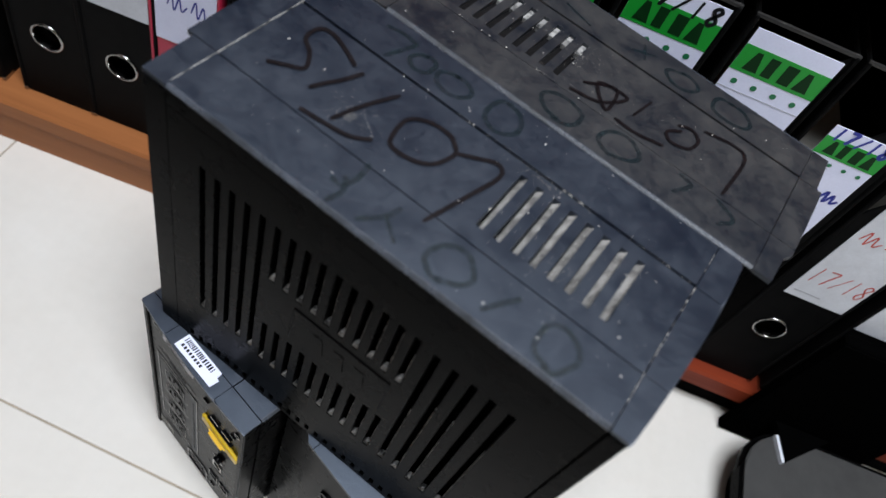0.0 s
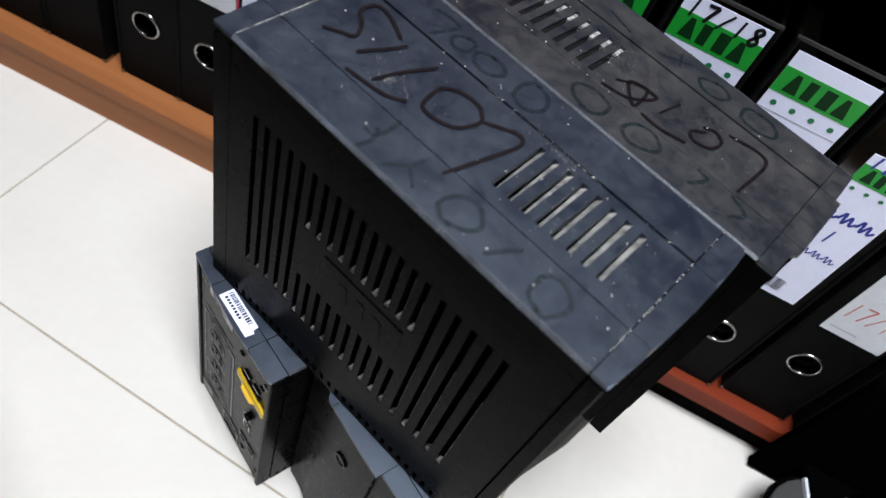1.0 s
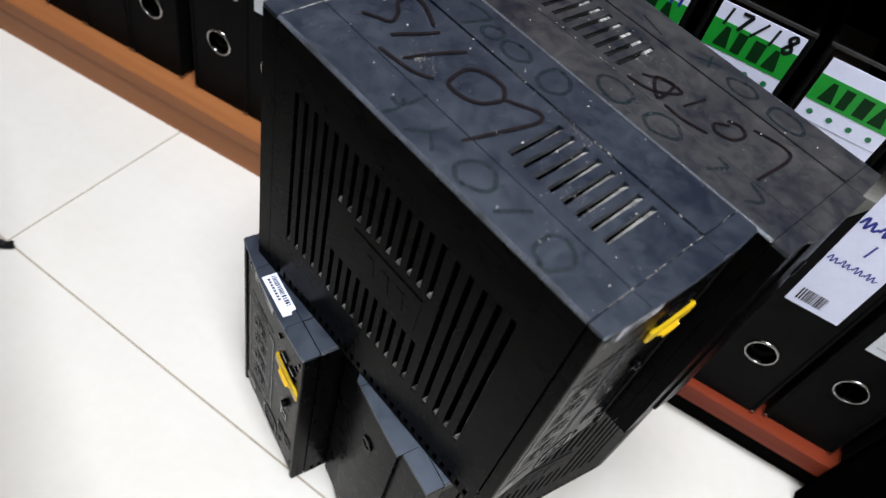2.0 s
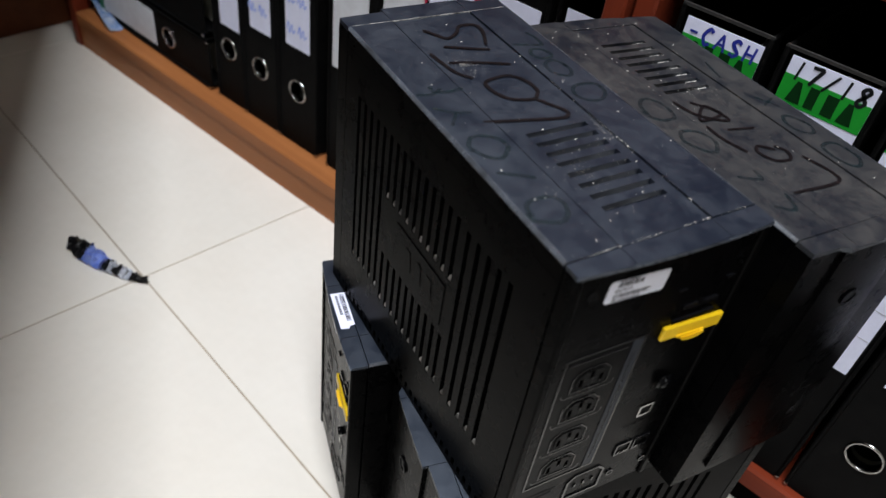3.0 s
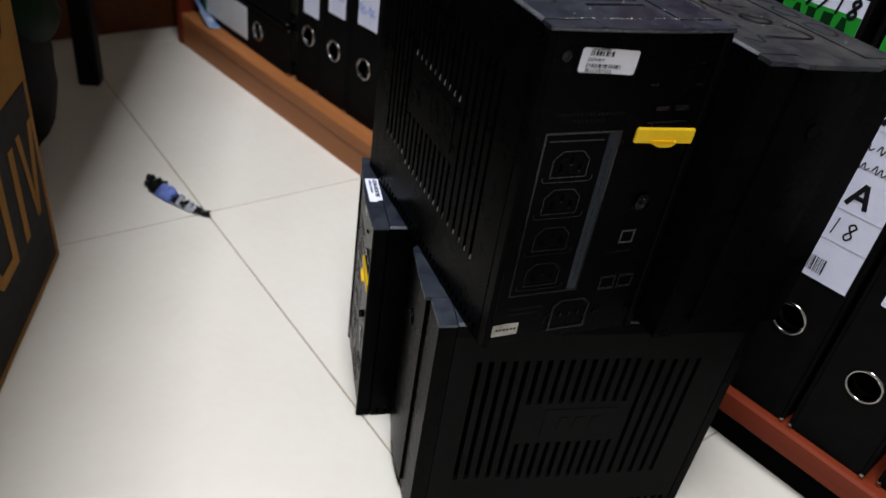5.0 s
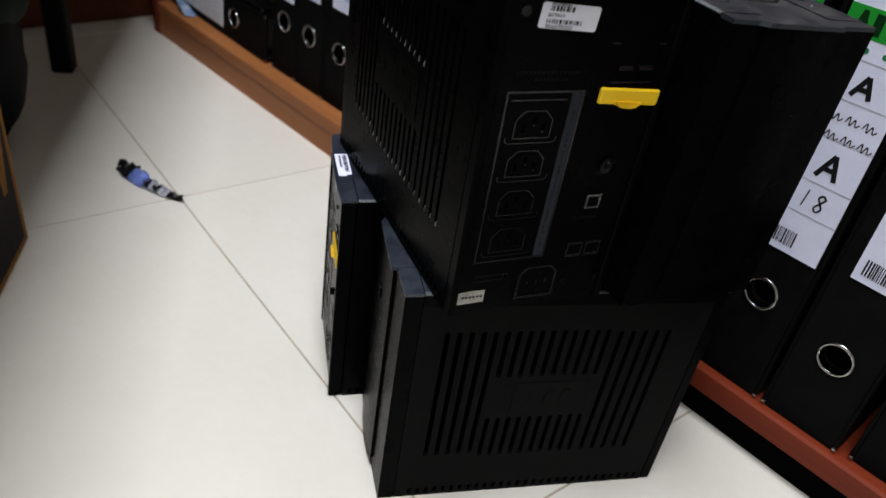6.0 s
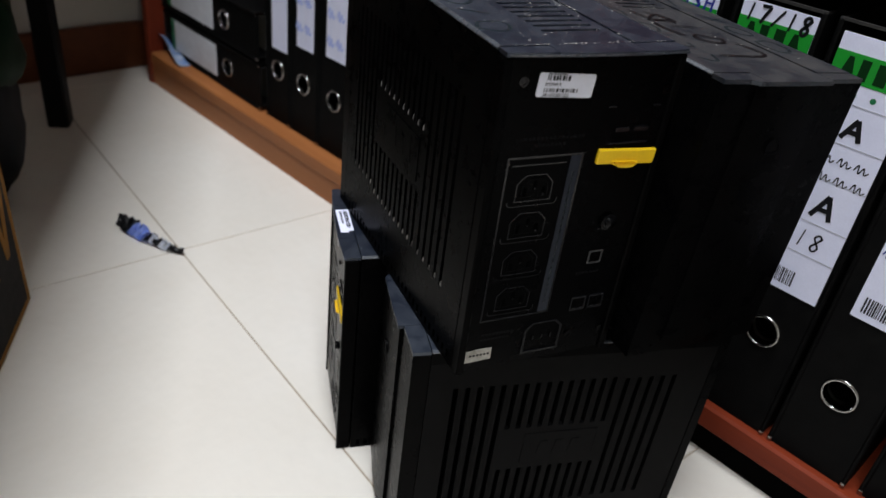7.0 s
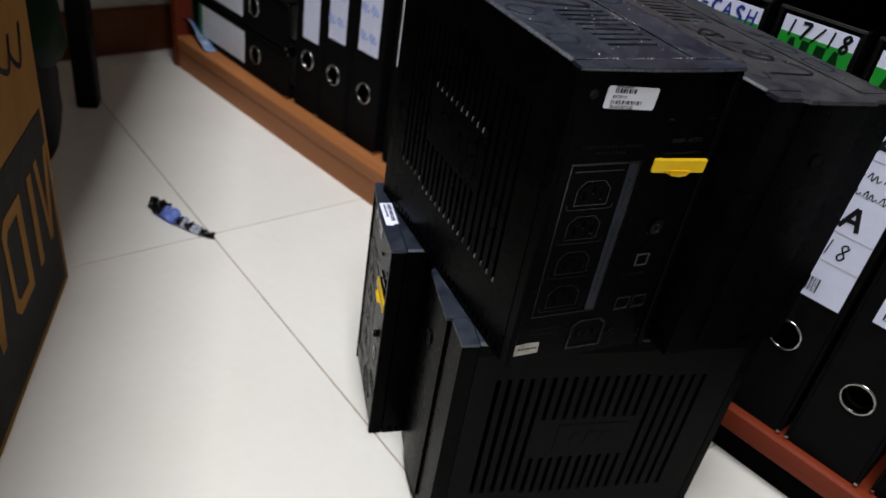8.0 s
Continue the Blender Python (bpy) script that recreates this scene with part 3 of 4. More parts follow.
# ---------------------------------------------------------------- power units
UL, UW, UH = 0.250, 0.113, 0.2125
HX, HY = UL / 2, UW / 2
SIDE_SLOTS = []
for i in range(5):
    SIDE_SLOTS.append((-0.090 + 0.0089 * i, 0.049, 0.177))
for i in range(10):
    SIDE_SLOTS.append((-0.0455 + 0.0086 * i, 0.132, 0.177))
    SIDE_SLOTS.append((-0.0455 + 0.0086 * i, 0.045, 0.088))
for i in range(5):
    SIDE_SLOTS.append((0.0425 + 0.0097 * i, 0.045, 0.175))


def at_rear(c=0.0):
    """(a, b) on the rear face as seen from behind, c outwards."""
    return Matrix(((0, 0, 1, HX - 0.004 + c), (1, 0, 0, -HY + 0.0024), (0, 1, 0, -0.0012), (0, 0, 0, 1)))


def at_top(c=0.0):
    return Matrix.Translation((0, 0, UH + c))


def side_frame(s):
    """(a, b) is (x, z), c outwards from the side."""
    return Matrix(((1, 0, 0, 0), (0, 0, s, s * HY), (0, 1, 0, 0), (0, 0, 0, 1)))


def power_unit(m, label):
    u = thing("power_supply", m, label, "power supply", "stacked power supplies")
    # near-black core painted as the shade behind the vent slots
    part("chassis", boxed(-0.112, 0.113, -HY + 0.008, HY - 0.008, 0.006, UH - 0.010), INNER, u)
    for s in (-1, 1):
        holes = [(x - 0.0019, x + 0.0019, z0, z1) for x, z0, z1 in SIDE_SLOTS]
        holes += [(-0.100 + 0.0072 * i, -0.0968 + 0.0072 * i, 0.003, 0.0095) for i in range(29)]
        bm = perforated(bmesh.new(), -0.1105, 0.1100, 0.0, UH - 0.0115, holes, 0.004, side_frame(s))
        strip = prism(bmesh.new(), [(s * (HY - 0.0004), UH - 0.0009), (s * (HY - 0.0013), UH), (s * 0.0278, UH), (s * 0.0278, UH - 0.006), (s * (HY - 0.0040), UH - 0.006)], -0.1105, 0.1100,
                      Matrix(((0, 0, 1, 0), (1, 0, 0, 0), (0, 1, 0, 0), (0, 0, 0, 1))))
        part("top_strip", strip, TOP, u, "dusty black strip along the top edge")
        part("shoulder", prism(bmesh.new(), [(s * HY, UH - 0.0112), (s * HY, UH - 0.0014), (s * (HY - 0.0006), UH - 0.0010), (s * (HY - 0.0042), UH - 0.0062), (s * (HY - 0.004), UH - 0.0112)], -0.1105, 0.1100,
                               Matrix(((0, 0, 1, 0), (1, 0, 0, 0), (0, 1, 0, 0), (0, 0, 0, 1)))), SHELL, u)
        # thin pale strip: the glint of the long top edge, put in as colour
        worn = prism(bmesh.new(), [(s * (HY + 0.0002), UH - 0.0018), (s * (HY + 0.0002), UH - 0.0011), (s * (HY - 0.0011), UH + 0.0002), (s * (HY - 0.0018), UH + 0.0002), (s * (HY - 0.0010), UH - 0.0012)], -0.1105, 0.1100,
                     Matrix(((0, 0, 1, 0), (1, 0, 0, 0), (0, 1, 0, 0), (0, 0, 0, 1))))
        part("worn_edge", worn, EDGE_GLINT, u, "pale glossy strip painted as the edge's glint")
        shell = part("side_shell", bm, SHELL, u, "black plastic side shell with rows of vent slots")
        bm = bmesh.new()
        chance = random.Random(31 + s)
        for x, z0, z1 in SIDE_SLOTS:
            # upright pale sliver painting the glint on the slot's edge
            if chance.random() < 0.9:
                lo = z0 + chance.uniform(0.004, 0.012)
                prism(bm, rect(x + 0.0014, x + 0.0019, lo, lo + chance.uniform(0.3, 0.75) * (z1 - z0)), -0.0016, -0.0007, side_frame(s))
            # wedge of dust at the slot's lower end
            prism(bm, [(x - 0.0018, z0), (x + 0.0018, z0), (x + 0.0012, z0 + 0.0050), (x - 0.0006, z0 + 0.0036)], -0.0034, -0.0005, side_frame(s))
        part("slot_dust", bm, SLOT_DUST_GLINT, shell, "grey dust in the slots with painted glints along their edges")["kind"] = "stuff"
        badge = part("badge", boxed(-0.030, 0.030, s * (HY - 0.002) - 0.0026, s * (HY - 0.002) + 0.0026, 0.094, 0.126, 0.0006), SHELL, u, "raised badge plate")
        bm = bmesh.new()
        for k in range(3):
            c = -0.013 + 0.013 * k
            prism(bm, [(c - 0.005, 0.103), (c + 0.005, 0.103), (c + 0.003, 0.117), (c - 0.003, 0.117)], 0.0004, 0.0009, side_frame(s))
        part("emblem", bm, SHELL, badge)
    # slotted top
    slots = [(HX - 0.0390 - 0.00886 * i - 0.0018, HX - 0.0390 - 0.00886 * i + 0.0018, -HY + 0.039, -HY + 0.077) for i in range(8)]
    panel = part("top_panel", perforated(bmesh.new(), -0.1105, 0.1100, -0.0267, 0.0267, slots, 0.0035, at_top(-0.0006)), TOP, u, "dusty black top panel with eight slots")
    for x0, x1, y0, y1 in slots:
        bm = bmesh.new()
        mid = x0 + 0.14 * (x1 - x0)
        cross = [(mid, -0.0060), (x1, -0.0028), (x1, -0.0085), (mid, -0.0085)]
        near = [bm.verts.new((x, y0, UH + z - 0.0035)) for x, z in cross]
        far = [bm.verts.new((x, y1, UH + z + 0.0016)) for x, z in cross]
        bm.faces.new(near[::-1])
        bm.faces.new(far)
        for k in range(4):
            bm.faces.new((near[k], near[(k + 1) % 4], far[(k + 1) % 4], far[k]))
        part("louvre", bm, DUSTY, panel, "dusty sloped louvre")
    # rear cover: bowed top lip, sides, recessed panel
    def slab(outline, y0, y1):
        """The piece of a cross strip between two seams; outline gives its outer x at y."""
        ys = [y0 + (y1 - y0) * k / 6 for k in range(7)]
        inner = 0.1106 if outline(0) > 0 else -0.1110
        return [(outline(y), y) for y in ys] + [(inner, y1), (inner, y0)]

    def rear_x(y):
        return HX - 0.0016 + 0.0028 * (1 - (y / HY) ** 2)

    def front_x(y):
        return -HX + 0.0012 * (y / HY) ** 2 - (0.0040 if -0.0270 < y < 0.0330 else 0.0)

    for y0, y1 in ((-HY * 0.995, -0.0272), (-0.0268, 0.0268), (0.0272, HY * 0.995)):
        bm = prism(bmesh.new(), slab(rear_x, y0, y1), UH - 0.0026, UH - 0.0004, Matrix.Identity(4))
        bmesh.ops.bevel(bm, geom=[e for e in bm.edges if all(abs(v.co.z - UH + 0.0004) < 1e-5 and v.co.x > 0.115 for v in e.verts)], offset=0.0011, segments=2, affect="EDGES")
        part("rear_lip", bm, TOP, u, "bowed dusty lip over the rear panel")
        part("bezel_top", prism(bmesh.new(), slab(front_x, y0, y1), UH - 0.0032, UH - 0.0004, Matrix.Identity(4)), TOP, u, "dusty black edge over the front")
    ys = [HY * 0.97 * k / 10 for k in range(-10, 11)]
    # pale strip painting the highlight along the rear lip
    worn = prism(bmesh.new(), [(rear_x(y) + 0.0003, y) for y in ys] + [(rear_x(y) - 0.0006, y) for y in ys[::-1]], UH - 0.0021, UH - 0.0013, Matrix.Identity(4))
    part("worn_edge", worn, EDGE_GLINT, u, "pale glossy strip painted as the edge's glint")
    for s in (-1, 1):
        part("rear_rim", boxed(0.1106, HX - 0.002, min(s * HY, s * (HY - 0.005)), max(s * HY, s * (HY - 0.005)), 0.0, UH - 0.0034, 0.0010), SHELL, u)
    rear = part("rear_panel", boxed(0.112, HX - 0.004, -HY + 0.0051, HY - 0.0051, 0.002, UH - 0.0034), REAR, u, "black rear panel with outlets")
    # front: side curves and a proud middle panel
    bm = bmesh.new()
    for z0, z1 in ((0.0, UH - 0.0034),):
        front = [(-HX + 0.0012 * (abs(k) / 6) ** 2, HY * k / 6) for k in range(-6, 7)]
        prism(bm, front + [(-0.1110, HY), (-0.1110, -HY)], z0, z1, Matrix.Identity(4))
    part("front_bezel", bm, SHELL, u, "black front bezel")
    bm = bmesh.new()
    pts = [(-HX - 0.0040 + 0.002 * (abs(k) / 6) ** 2, 0.0285 * k / 6 + 0.004) for k in range(-6, 7)]
    prism(bm, pts + [(-HX + 0.002, 0.0325), (-HX + 0.002, -0.0245)], 0.012, UH - 0.0034, Matrix.Identity(4))
    fp = part("front_panel", bm, SHELL, u, "proud black front panel")
    facing = Matrix(((0, 0, -1, -HX - 0.0039), (-1, 0, 0, 0.004), (0, 1, 0, 0), (0, 0, 0, 1)))
    part("power_button", prism(hollow(bmesh.new(), circle(0.0062, 20, 0, 0.168), circle(0.0045, 20, 0, 0.168), 0.0, 0.0015, facing), circle(0.0042, 20, 0, 0.168), 0.0, 0.0009, facing), REAR, fp)
    # sockets
    R = at_rear(0.0)
    fr = part("outlet_frame", hollow(bmesh.new(), rect(0.009, 0.0575, 0.0415, 0.1545), rect(0.0102, 0.0563, 0.0428, 0.1532), 0.0, 0.0005, R), GLOSS, rear)
    part("print_strip", prism(bmesh.new(), rect(0.0495, 0.0562, 0.0430, 0.1530), 0.0001, 0.0004, R), GREYSTRIP, rear, "grey printed strip")
    bm = bmesh.new()
    for k in range(22):
        prism(bm, rect(0.0520, 0.0535, 0.050 + 0.0043 * k, 0.0528 + 0.0043 * k), 0.0004, 0.0006, R)
    part("small_print", bm, GHOST, rear)["kind"] = "stuff"
    part("frame_ledge", prism(bmesh.new(), rect(0.0125, 0.0470, 0.1488, 0.1496), 0.0, 0.0005, R), GLOSS, rear)
    for zc in (0.1345, 0.1100, 0.0838, 0.0572):
        ca = 0.0292
        o = [(ca - 0.0118, zc - 0.0085), (ca + 0.0118, zc - 0.0085), (ca + 0.0118, zc + 0.0030), (ca + 0.0065, zc + 0.0085), (ca - 0.0065, zc + 0.0085), (ca - 0.0118, zc + 0.0030)]
        sock = part("outlet", hollow(bmesh.new(), o, inside_out(o, 0.0007), 0.0, 0.0005, R), GLOSS, rear)
        o2 = inside_out(o, 0.0030)
        bm = prism(bmesh.new(), o2, 0.0, 0.0007, R)
        bmesh.ops.bevel(bm, geom=bm.edges[:], offset=0.0003, segments=1, affect="EDGES")
        part("outlet_core", bm, REAR, sock)
        # moulded lip under each outlet, turned up at its ends
        lip = [(ca - 0.0160, zc - 0.0075), (ca - 0.0160, zc - 0.0098), (ca - 0.0145, zc - 0.0112), (ca + 0.0145, zc - 0.0112), (ca + 0.0160, zc - 0.0098), (ca + 0.0160, zc - 0.0075)]
        bm = bmesh.new()
        for p, q in zip(lip, lip[1:]):
            stroke(bm, [p, q], 0.0008, R, False, 0.0005)
        part("outlet_lip", bm, GLOSS, sock)
        for da, db in ((-0.0060, -0.0020), (0.0060, -0.0020), (0.0, 0.0020)):
            # raised near-black mark painted as the shade of a recess
            slot = part("contact_slot", prism(bmesh.new(), rect(ca + da - 0.0010, ca + da + 0.0010, zc + db - 0.0028, zc + db + 0.0028), 0.0007, 0.0009, R), INNER, sock)
            if da >= 0:
                part("contact", prism(bmesh.new(), rect(ca + da - 0.0006, ca + da + 0.0006, zc + db - 0.0026, zc + db - 0.0016), 0.0009, 0.0011, R), DARK_STEEL, sock)
    bm = bmesh.new()
    for b0, a0, n in ((0.1640, 0.012, 17), (0.1600, 0.024, 8), (0.0300, 0.012, 9), (0.0260, 0.012, 8), (0.1000, 0.080, 5), (0.0680, 0.072, 7)):
        for k in range(n):
            prism(bm, rect(a0 + 0.0026 * k, a0 + 0.0026 * k + 0.0017, b0, b0 + 0.0016), 0.0001, 0.0003, R)
    part("panel_print", bm, FAINT, rear, "faint grey panel printing")["kind"] = "stuff"
    o = [(0.043, 0.009), (0.071, 0.009), (0.071, 0.029), (0.066, 0.034), (0.048, 0.034), (0.043, 0.029)]
    bm = hollow(bmesh.new(), o, inside_out(o, 0.0018), 0.0, 0.0009, R)
    inlet = part("power_inlet", bm, GLOSS, rear)
    bm = bmesh.new()
    for a in (0.0505, 0.057, 0.0635):
        prism(bm, rect(a - 0.0007, a + 0.0007, 0.020, 0.0235), 0.0, 0.0009, R)
    part("pin", bm, DARK_STEEL, inlet)
    # yellow pull tab of the battery connector
    askew = R @ Matrix.Translation((0.0856, 0.150, 0)) @ Matrix.Rotation(math.radians(-3.0), 4, "Z") @ Matrix.Translation((-0.0856, -0.150, 0))
    bm = prism(bmesh.new(), rect(0.0660, 0.1062, 0.1458, 0.1552), 0.0, 0.0030, askew)
    bmesh.ops.bevel(bm, geom=bm.edges[:], offset=0.0008, segments=1, affect="EDGES")
    tab = part("battery_tab", bm, YELLOW, rear, "yellow battery pull tab")
    half = [(0.0850 + 0.0095 * math.cos(math.pi * k / 10), 0.1480 - 0.0034 * math.sin(math.pi * k / 10)) for k in range(11)]
    bm = prism(bmesh.new(), half, 0.0004, 0.0054, askew)
    bmesh.ops.bevel(bm, geom=[e for e in bm.edges if all(v.co.x > HX for v in e.verts)], offset=0.0016, segments=2, affect="EDGES")
    part("grip", bm, YELLOW, tab)
    bm = bmesh.new()
    for a0, a1, b0, b1 in ((0.0745, 0.0835, 0.166, 0.1685), (0.0875, 0.0965, 0.166, 0.1685), (0.066, 0.071, 0.181, 0.1818), (0.096, 0.101, 0.1808, 0.1816), (0.071, 0.098, 0.1585, 0.1592)):
        prism(bm, rect(a0, a1, b0, b1), 0.0, 0.0016, R)
    part("latch", bm, GLOSS, rear)
    for a, b in ((0.0105, 0.1975), (0.1025, 0.190), (0.103, 0.020), (0.0775, 0.0195)):
        bm = hollow(bmesh.new(), circle(0.0028, 14, a, b), circle(0.0018, 14, a, b), 0.0, 0.0010, R)
        prism(bm, circle(0.0016, 10, a, b), 0.0, 0.0004, R)
        part("screw", bm, DARK_STEEL, rear)
    bm = prism(bmesh.new(), circle(0.0056, 24, 0.086, 0.106), 0.0, 0.0046, R)
    bmesh.ops.bevel(bm, geom=[e for e in bm.edges if len(e.link_faces) == 2 and max(len(f.verts) for f in e.link_faces) > 4], offset=0.0022, segments=4, affect="EDGES")
    for f in bm.faces:
        f.smooth = True
    part("breaker_button", bm, SATIN, rear, "round black push button")
    part("data_port", hollow(bmesh.new(), rect(0.078, 0.0885, 0.0755, 0.0855), rect(0.0795, 0.087, 0.077, 0.084), 0.0, 0.0009, R), STEEL, rear)
    for a in (0.0735, 0.0870):
        part("line_port", hollow(bmesh.new(), rect(a, a + 0.0115, 0.039, 0.050), rect(a + 0.0012, a + 0.0103, 0.0405, 0.0485), 0.0, 0.0010, R), GLOSS, rear)
    bm = bmesh.new()
    for a in (0.076, 0.081, 0.0895, 0.0945):
        prism(bm, rect(a, a + 0.0022, 0.0400, 0.0412), 0.0004, 0.0009, R)
    part("port_contact", bm, STEEL, rear)
    # stickers
    S = R @ Matrix.Translation((0.036, 0.195, 0)) @ Matrix.Rotation(math.radians(-3.5), 4, "Z") @ Matrix.Translation((-0.036, -0.195, 0))
    st = part("type_label", prism(bmesh.new(), [(0.0190, 0.1890), (0.0200, 0.1880), (0.0528, 0.1880), (0.0538, 0.1890), (0.0538, 0.2002), (0.0528, 0.2012), (0.0200, 0.2012), (0.0190, 0.2002)], 0.0002, 0.0006, S), STICKER, rear, "white type label with bar codes")
    bm = bmesh.new()
    for a0, a1, b0, b1, sd in ((0.024, 0.038, 0.1972, 0.2000, 3), (0.0232, 0.044, 0.1908, 0.1930, 4)):
        for p in bars(a0, a1, b0, b1, sd):
            prism(bm, p, 0.0006, 0.0008, S)
    lettering(st, "MADE IN PHILIPPINES", 0.0240, 0.2003, 0.0012, S, INK)
    lettering(st, "BX700UI", 0.0233, 0.1942, 0.0026, S, INK)
    lettering(st, "3B1632X31222", 0.0230, 0.1884, 0.0026, S, INK)
    part("printing", bm, INK, st)["kind"] = "stuff"
    st = part("small_sticker", prism(bmesh.new(), [(0.0030, 0.0100), (0.0212, 0.0105), (0.0210, 0.0196), (0.0120, 0.0200), (0.0030, 0.0192)], 0.0002, 0.0006, R), GRUBBY, rear, "small worn white sticker")
    bm = bmesh.new()
    for b0 in (0.0145,):
        for k in range(6):
            prism(bm, rect(0.0055 + 0.0025 * k, 0.0070 + 0.0025 * k, b0, b0 + 0.0016), 0.0006, 0.0008, R)
    part("printing", bm, INK, st)["kind"] = "stuff"
    # the rear cover sits slightly askew on the shells
    for o in u.children_recursive:
        if all(v.co.x > 0.1103 for v in o.data.vertices):
            for v in o.data.vertices:
                v.co.x = 0.1106 + (v.co.x - 0.1106) * (1 - 0.31 * (HY - v.co.y) / UW)
    return u


unit = power_unit(pose(-0.0026, 0.2762, UH + 0.0007, 0, 0, -18.5), "black upright power supply marked LOT 18, stacked on two others")
second = copy_thing(unit, pose(0.0536, 0.3814, UH + 0.0036, 0, 0, 161.5) @ pose(0, 0, 0, 2.5, 0, 0))
second.scale = (1.0, 1.0, 0.922)
tagged(second, "grimy black power supply marked LOT 18, beside its twin")
lower = copy_thing(unit, pose(0.0716, 0.3136, 0.0, 0, 0, 60))
tagged(lower, "black power supply standing on the floor, slotted side outwards, painted lighter as if lit")
lower2 = copy_thing(unit, pose(-0.048, 0.343, 0.0, 0, 0, -118.5))
tagged(lower2, "black power supply on the floor with torn bar code sticker")

# the lower unit's sides take the lighter shell, standing in for light on them
for o in lower.children_recursive:
    if o.name.split(".")[0] in ("side_shell", "badge", "emblem"):
        o.data = o.data.copy()
        o.data.materials[0] = LIT_SHELL
for o in [o for o in lower.children_recursive if o.name.split(".")[0] == "slot_dust"]:
    bpy.data.objects.remove(o)
for o in second.children_recursive:
    if o.name.split(".")[0] in ("top_panel", "rear_lip", "top_strip", "bezel_top"):
        o.data = o.data.copy()
        o.data.materials[0] = TOP_GRIMY
    if o.name.split(".")[0] in ("bezel_top", "front_bezel", "front_panel", "power_button"):
        o.data = o.data.copy()
        for v in o.data.vertices:
            v.co.x = -0.1105 + 0.78 * (v.co.x + 0.1105)
    # the second unit's louvres are near-black
    if o.name.split(".")[0] == "louvre":
        o.data = o.data.copy()
        o.data.materials[0] = DARK_LOUVRE
for i in range(8):
    c = HX - 0.0390 - 0.00886 * i
    part("dust_tip", boxed(c - 0.0017, c + 0.0017, -HY + 0.0392, -HY + 0.0490, UH - 0.0060, UH - 0.0022, 0.0004), SLOT_DUST_GLINT, second, "pale dust at the end of a slot")["kind"] = "stuff"
part("seam_dust", boxed(-0.1110, -0.1105, -HY + 0.003, HY - 0.003, UH - 0.002, UH + 0.0001), SLOT_DUST_GLINT, unit, "dust along the front seam")["kind"] = "stuff"


def pen(parent, lines, width, material, flip, lift, name, label):
    m = pose(0, 0, 0, 0, 0, 180 if flip else 0) @ Matrix.Translation((0, 0, UH + lift))
    for k, line in enumerate(lines):
        part(name, stroke(bmesh.new(), line, width, m, curved=len(line) > 2, lift=0.00003 * k), material, parent, label)


def ring_line(x, y, rx, ry):
    return [(x + rx * (1 + 0.10 * math.sin(2 * k + 90 * x)) * math.cos(k * 0.6 + 40 * y), y + ry * (1 + 0.10 * math.cos(k + 70 * x)) * math.sin(k * 0.6 + 40 * y)) for k in range(12)]


pen(unit, [[(0.006, -0.033), (0.012, -0.008), (0.0160, 0.011), (0.0115, 0.0165), (0.003, 0.012), (-0.005, 0.007)],
           [(-0.0055, 0.008), (-0.013, 0.0135), (-0.024, 0.0125), (-0.0315, 0.006), (-0.0305, -0.006), (-0.027, -0.0115), (-0.017, -0.0110), (-0.009, -0.006), (-0.0055, 0.003), (-0.0055, 0.008)],
           [(-0.067, -0.0247), (-0.0569, -0.0235), (-0.043, -0.0209), (-0.0345, -0.0149)],
           [(-0.0541, -0.0194), (-0.0493, -0.002), (-0.0424, 0.0151)],
           [(-0.0721, -0.0127), (-0.0692, -0.0055), (-0.0655, 0.0021), (-0.0617, 0.0129)],
           [(-0.0945, -0.0150), (-0.0876, -0.0105), (-0.0809, -0.0052), (-0.086, 0.0037), (-0.0933, 0.0097), (-0.0933, 0.0192), (-0.0867, 0.0214), (-0.0759, 0.0176), (-0.0671, 0.0132)]], 0.0022, MARKER, False, 0.0002, "letter", "black marker letter")
pen(second, [[(0.056, 0.012), (0.074, 0.0165), (0.082, 0.010), (0.081, -0.024)],
             [(0.0465, 0.0005), (0.0405, -0.007), (0.0450, -0.0125), (0.0545, -0.009), (0.0565, 0.0015), (0.0500, 0.0065), (0.0430, 0.003)],
             [(0.015, -0.023), (0.028, -0.0235), (0.0435, -0.019)],
             [(0.0215, -0.0125), (0.0245, 0.0068)],
             [(-0.013, -0.024), (0.004, -0.019), (0.0135, -0.003), (-0.004, -0.006), (0.009, -0.022), (0.006, -0.002), (-0.010, -0.013)]], 0.0020, MARKER, True, 0.0002, "letter", "black marker letter")
for line in ([ring_line(-0.002, 0.042, 0.009, 0.010)], [ring_line(-0.030, 0.040, 0.009, 0.007)], [ring_line(-0.048, 0.040, 0.006, 0.006)], [[(-0.075, 0.047), (-0.066, 0.049), (-0.057, 0.048)], [(-0.063, 0.029), (-0.060, 0.039), (-0.057, 0.048)]],
             [[(-0.034, -0.043), (-0.028, -0.043), (-0.026, -0.036), (-0.027, -0.026)], [(-0.028, -0.054), (-0.026, -0.045), (-0.030, -0.038)]], [[(-0.014, -0.052), (-0.006, -0.042), (-0.004, -0.034)], [(0.004, -0.050), (-0.006, -0.042)]],
             [ring_line(0.026, -0.042, 0.010, 0.009)], [ring_line(0.078, -0.043, 0.009, 0.010)], [[(0.046, -0.050), (0.052, -0.040), (0.056, -0.034)]]):
    pen(unit, line, 0.0026, GHOST, False, 0.0001, "old_scrawl", "faded marker scrawl")
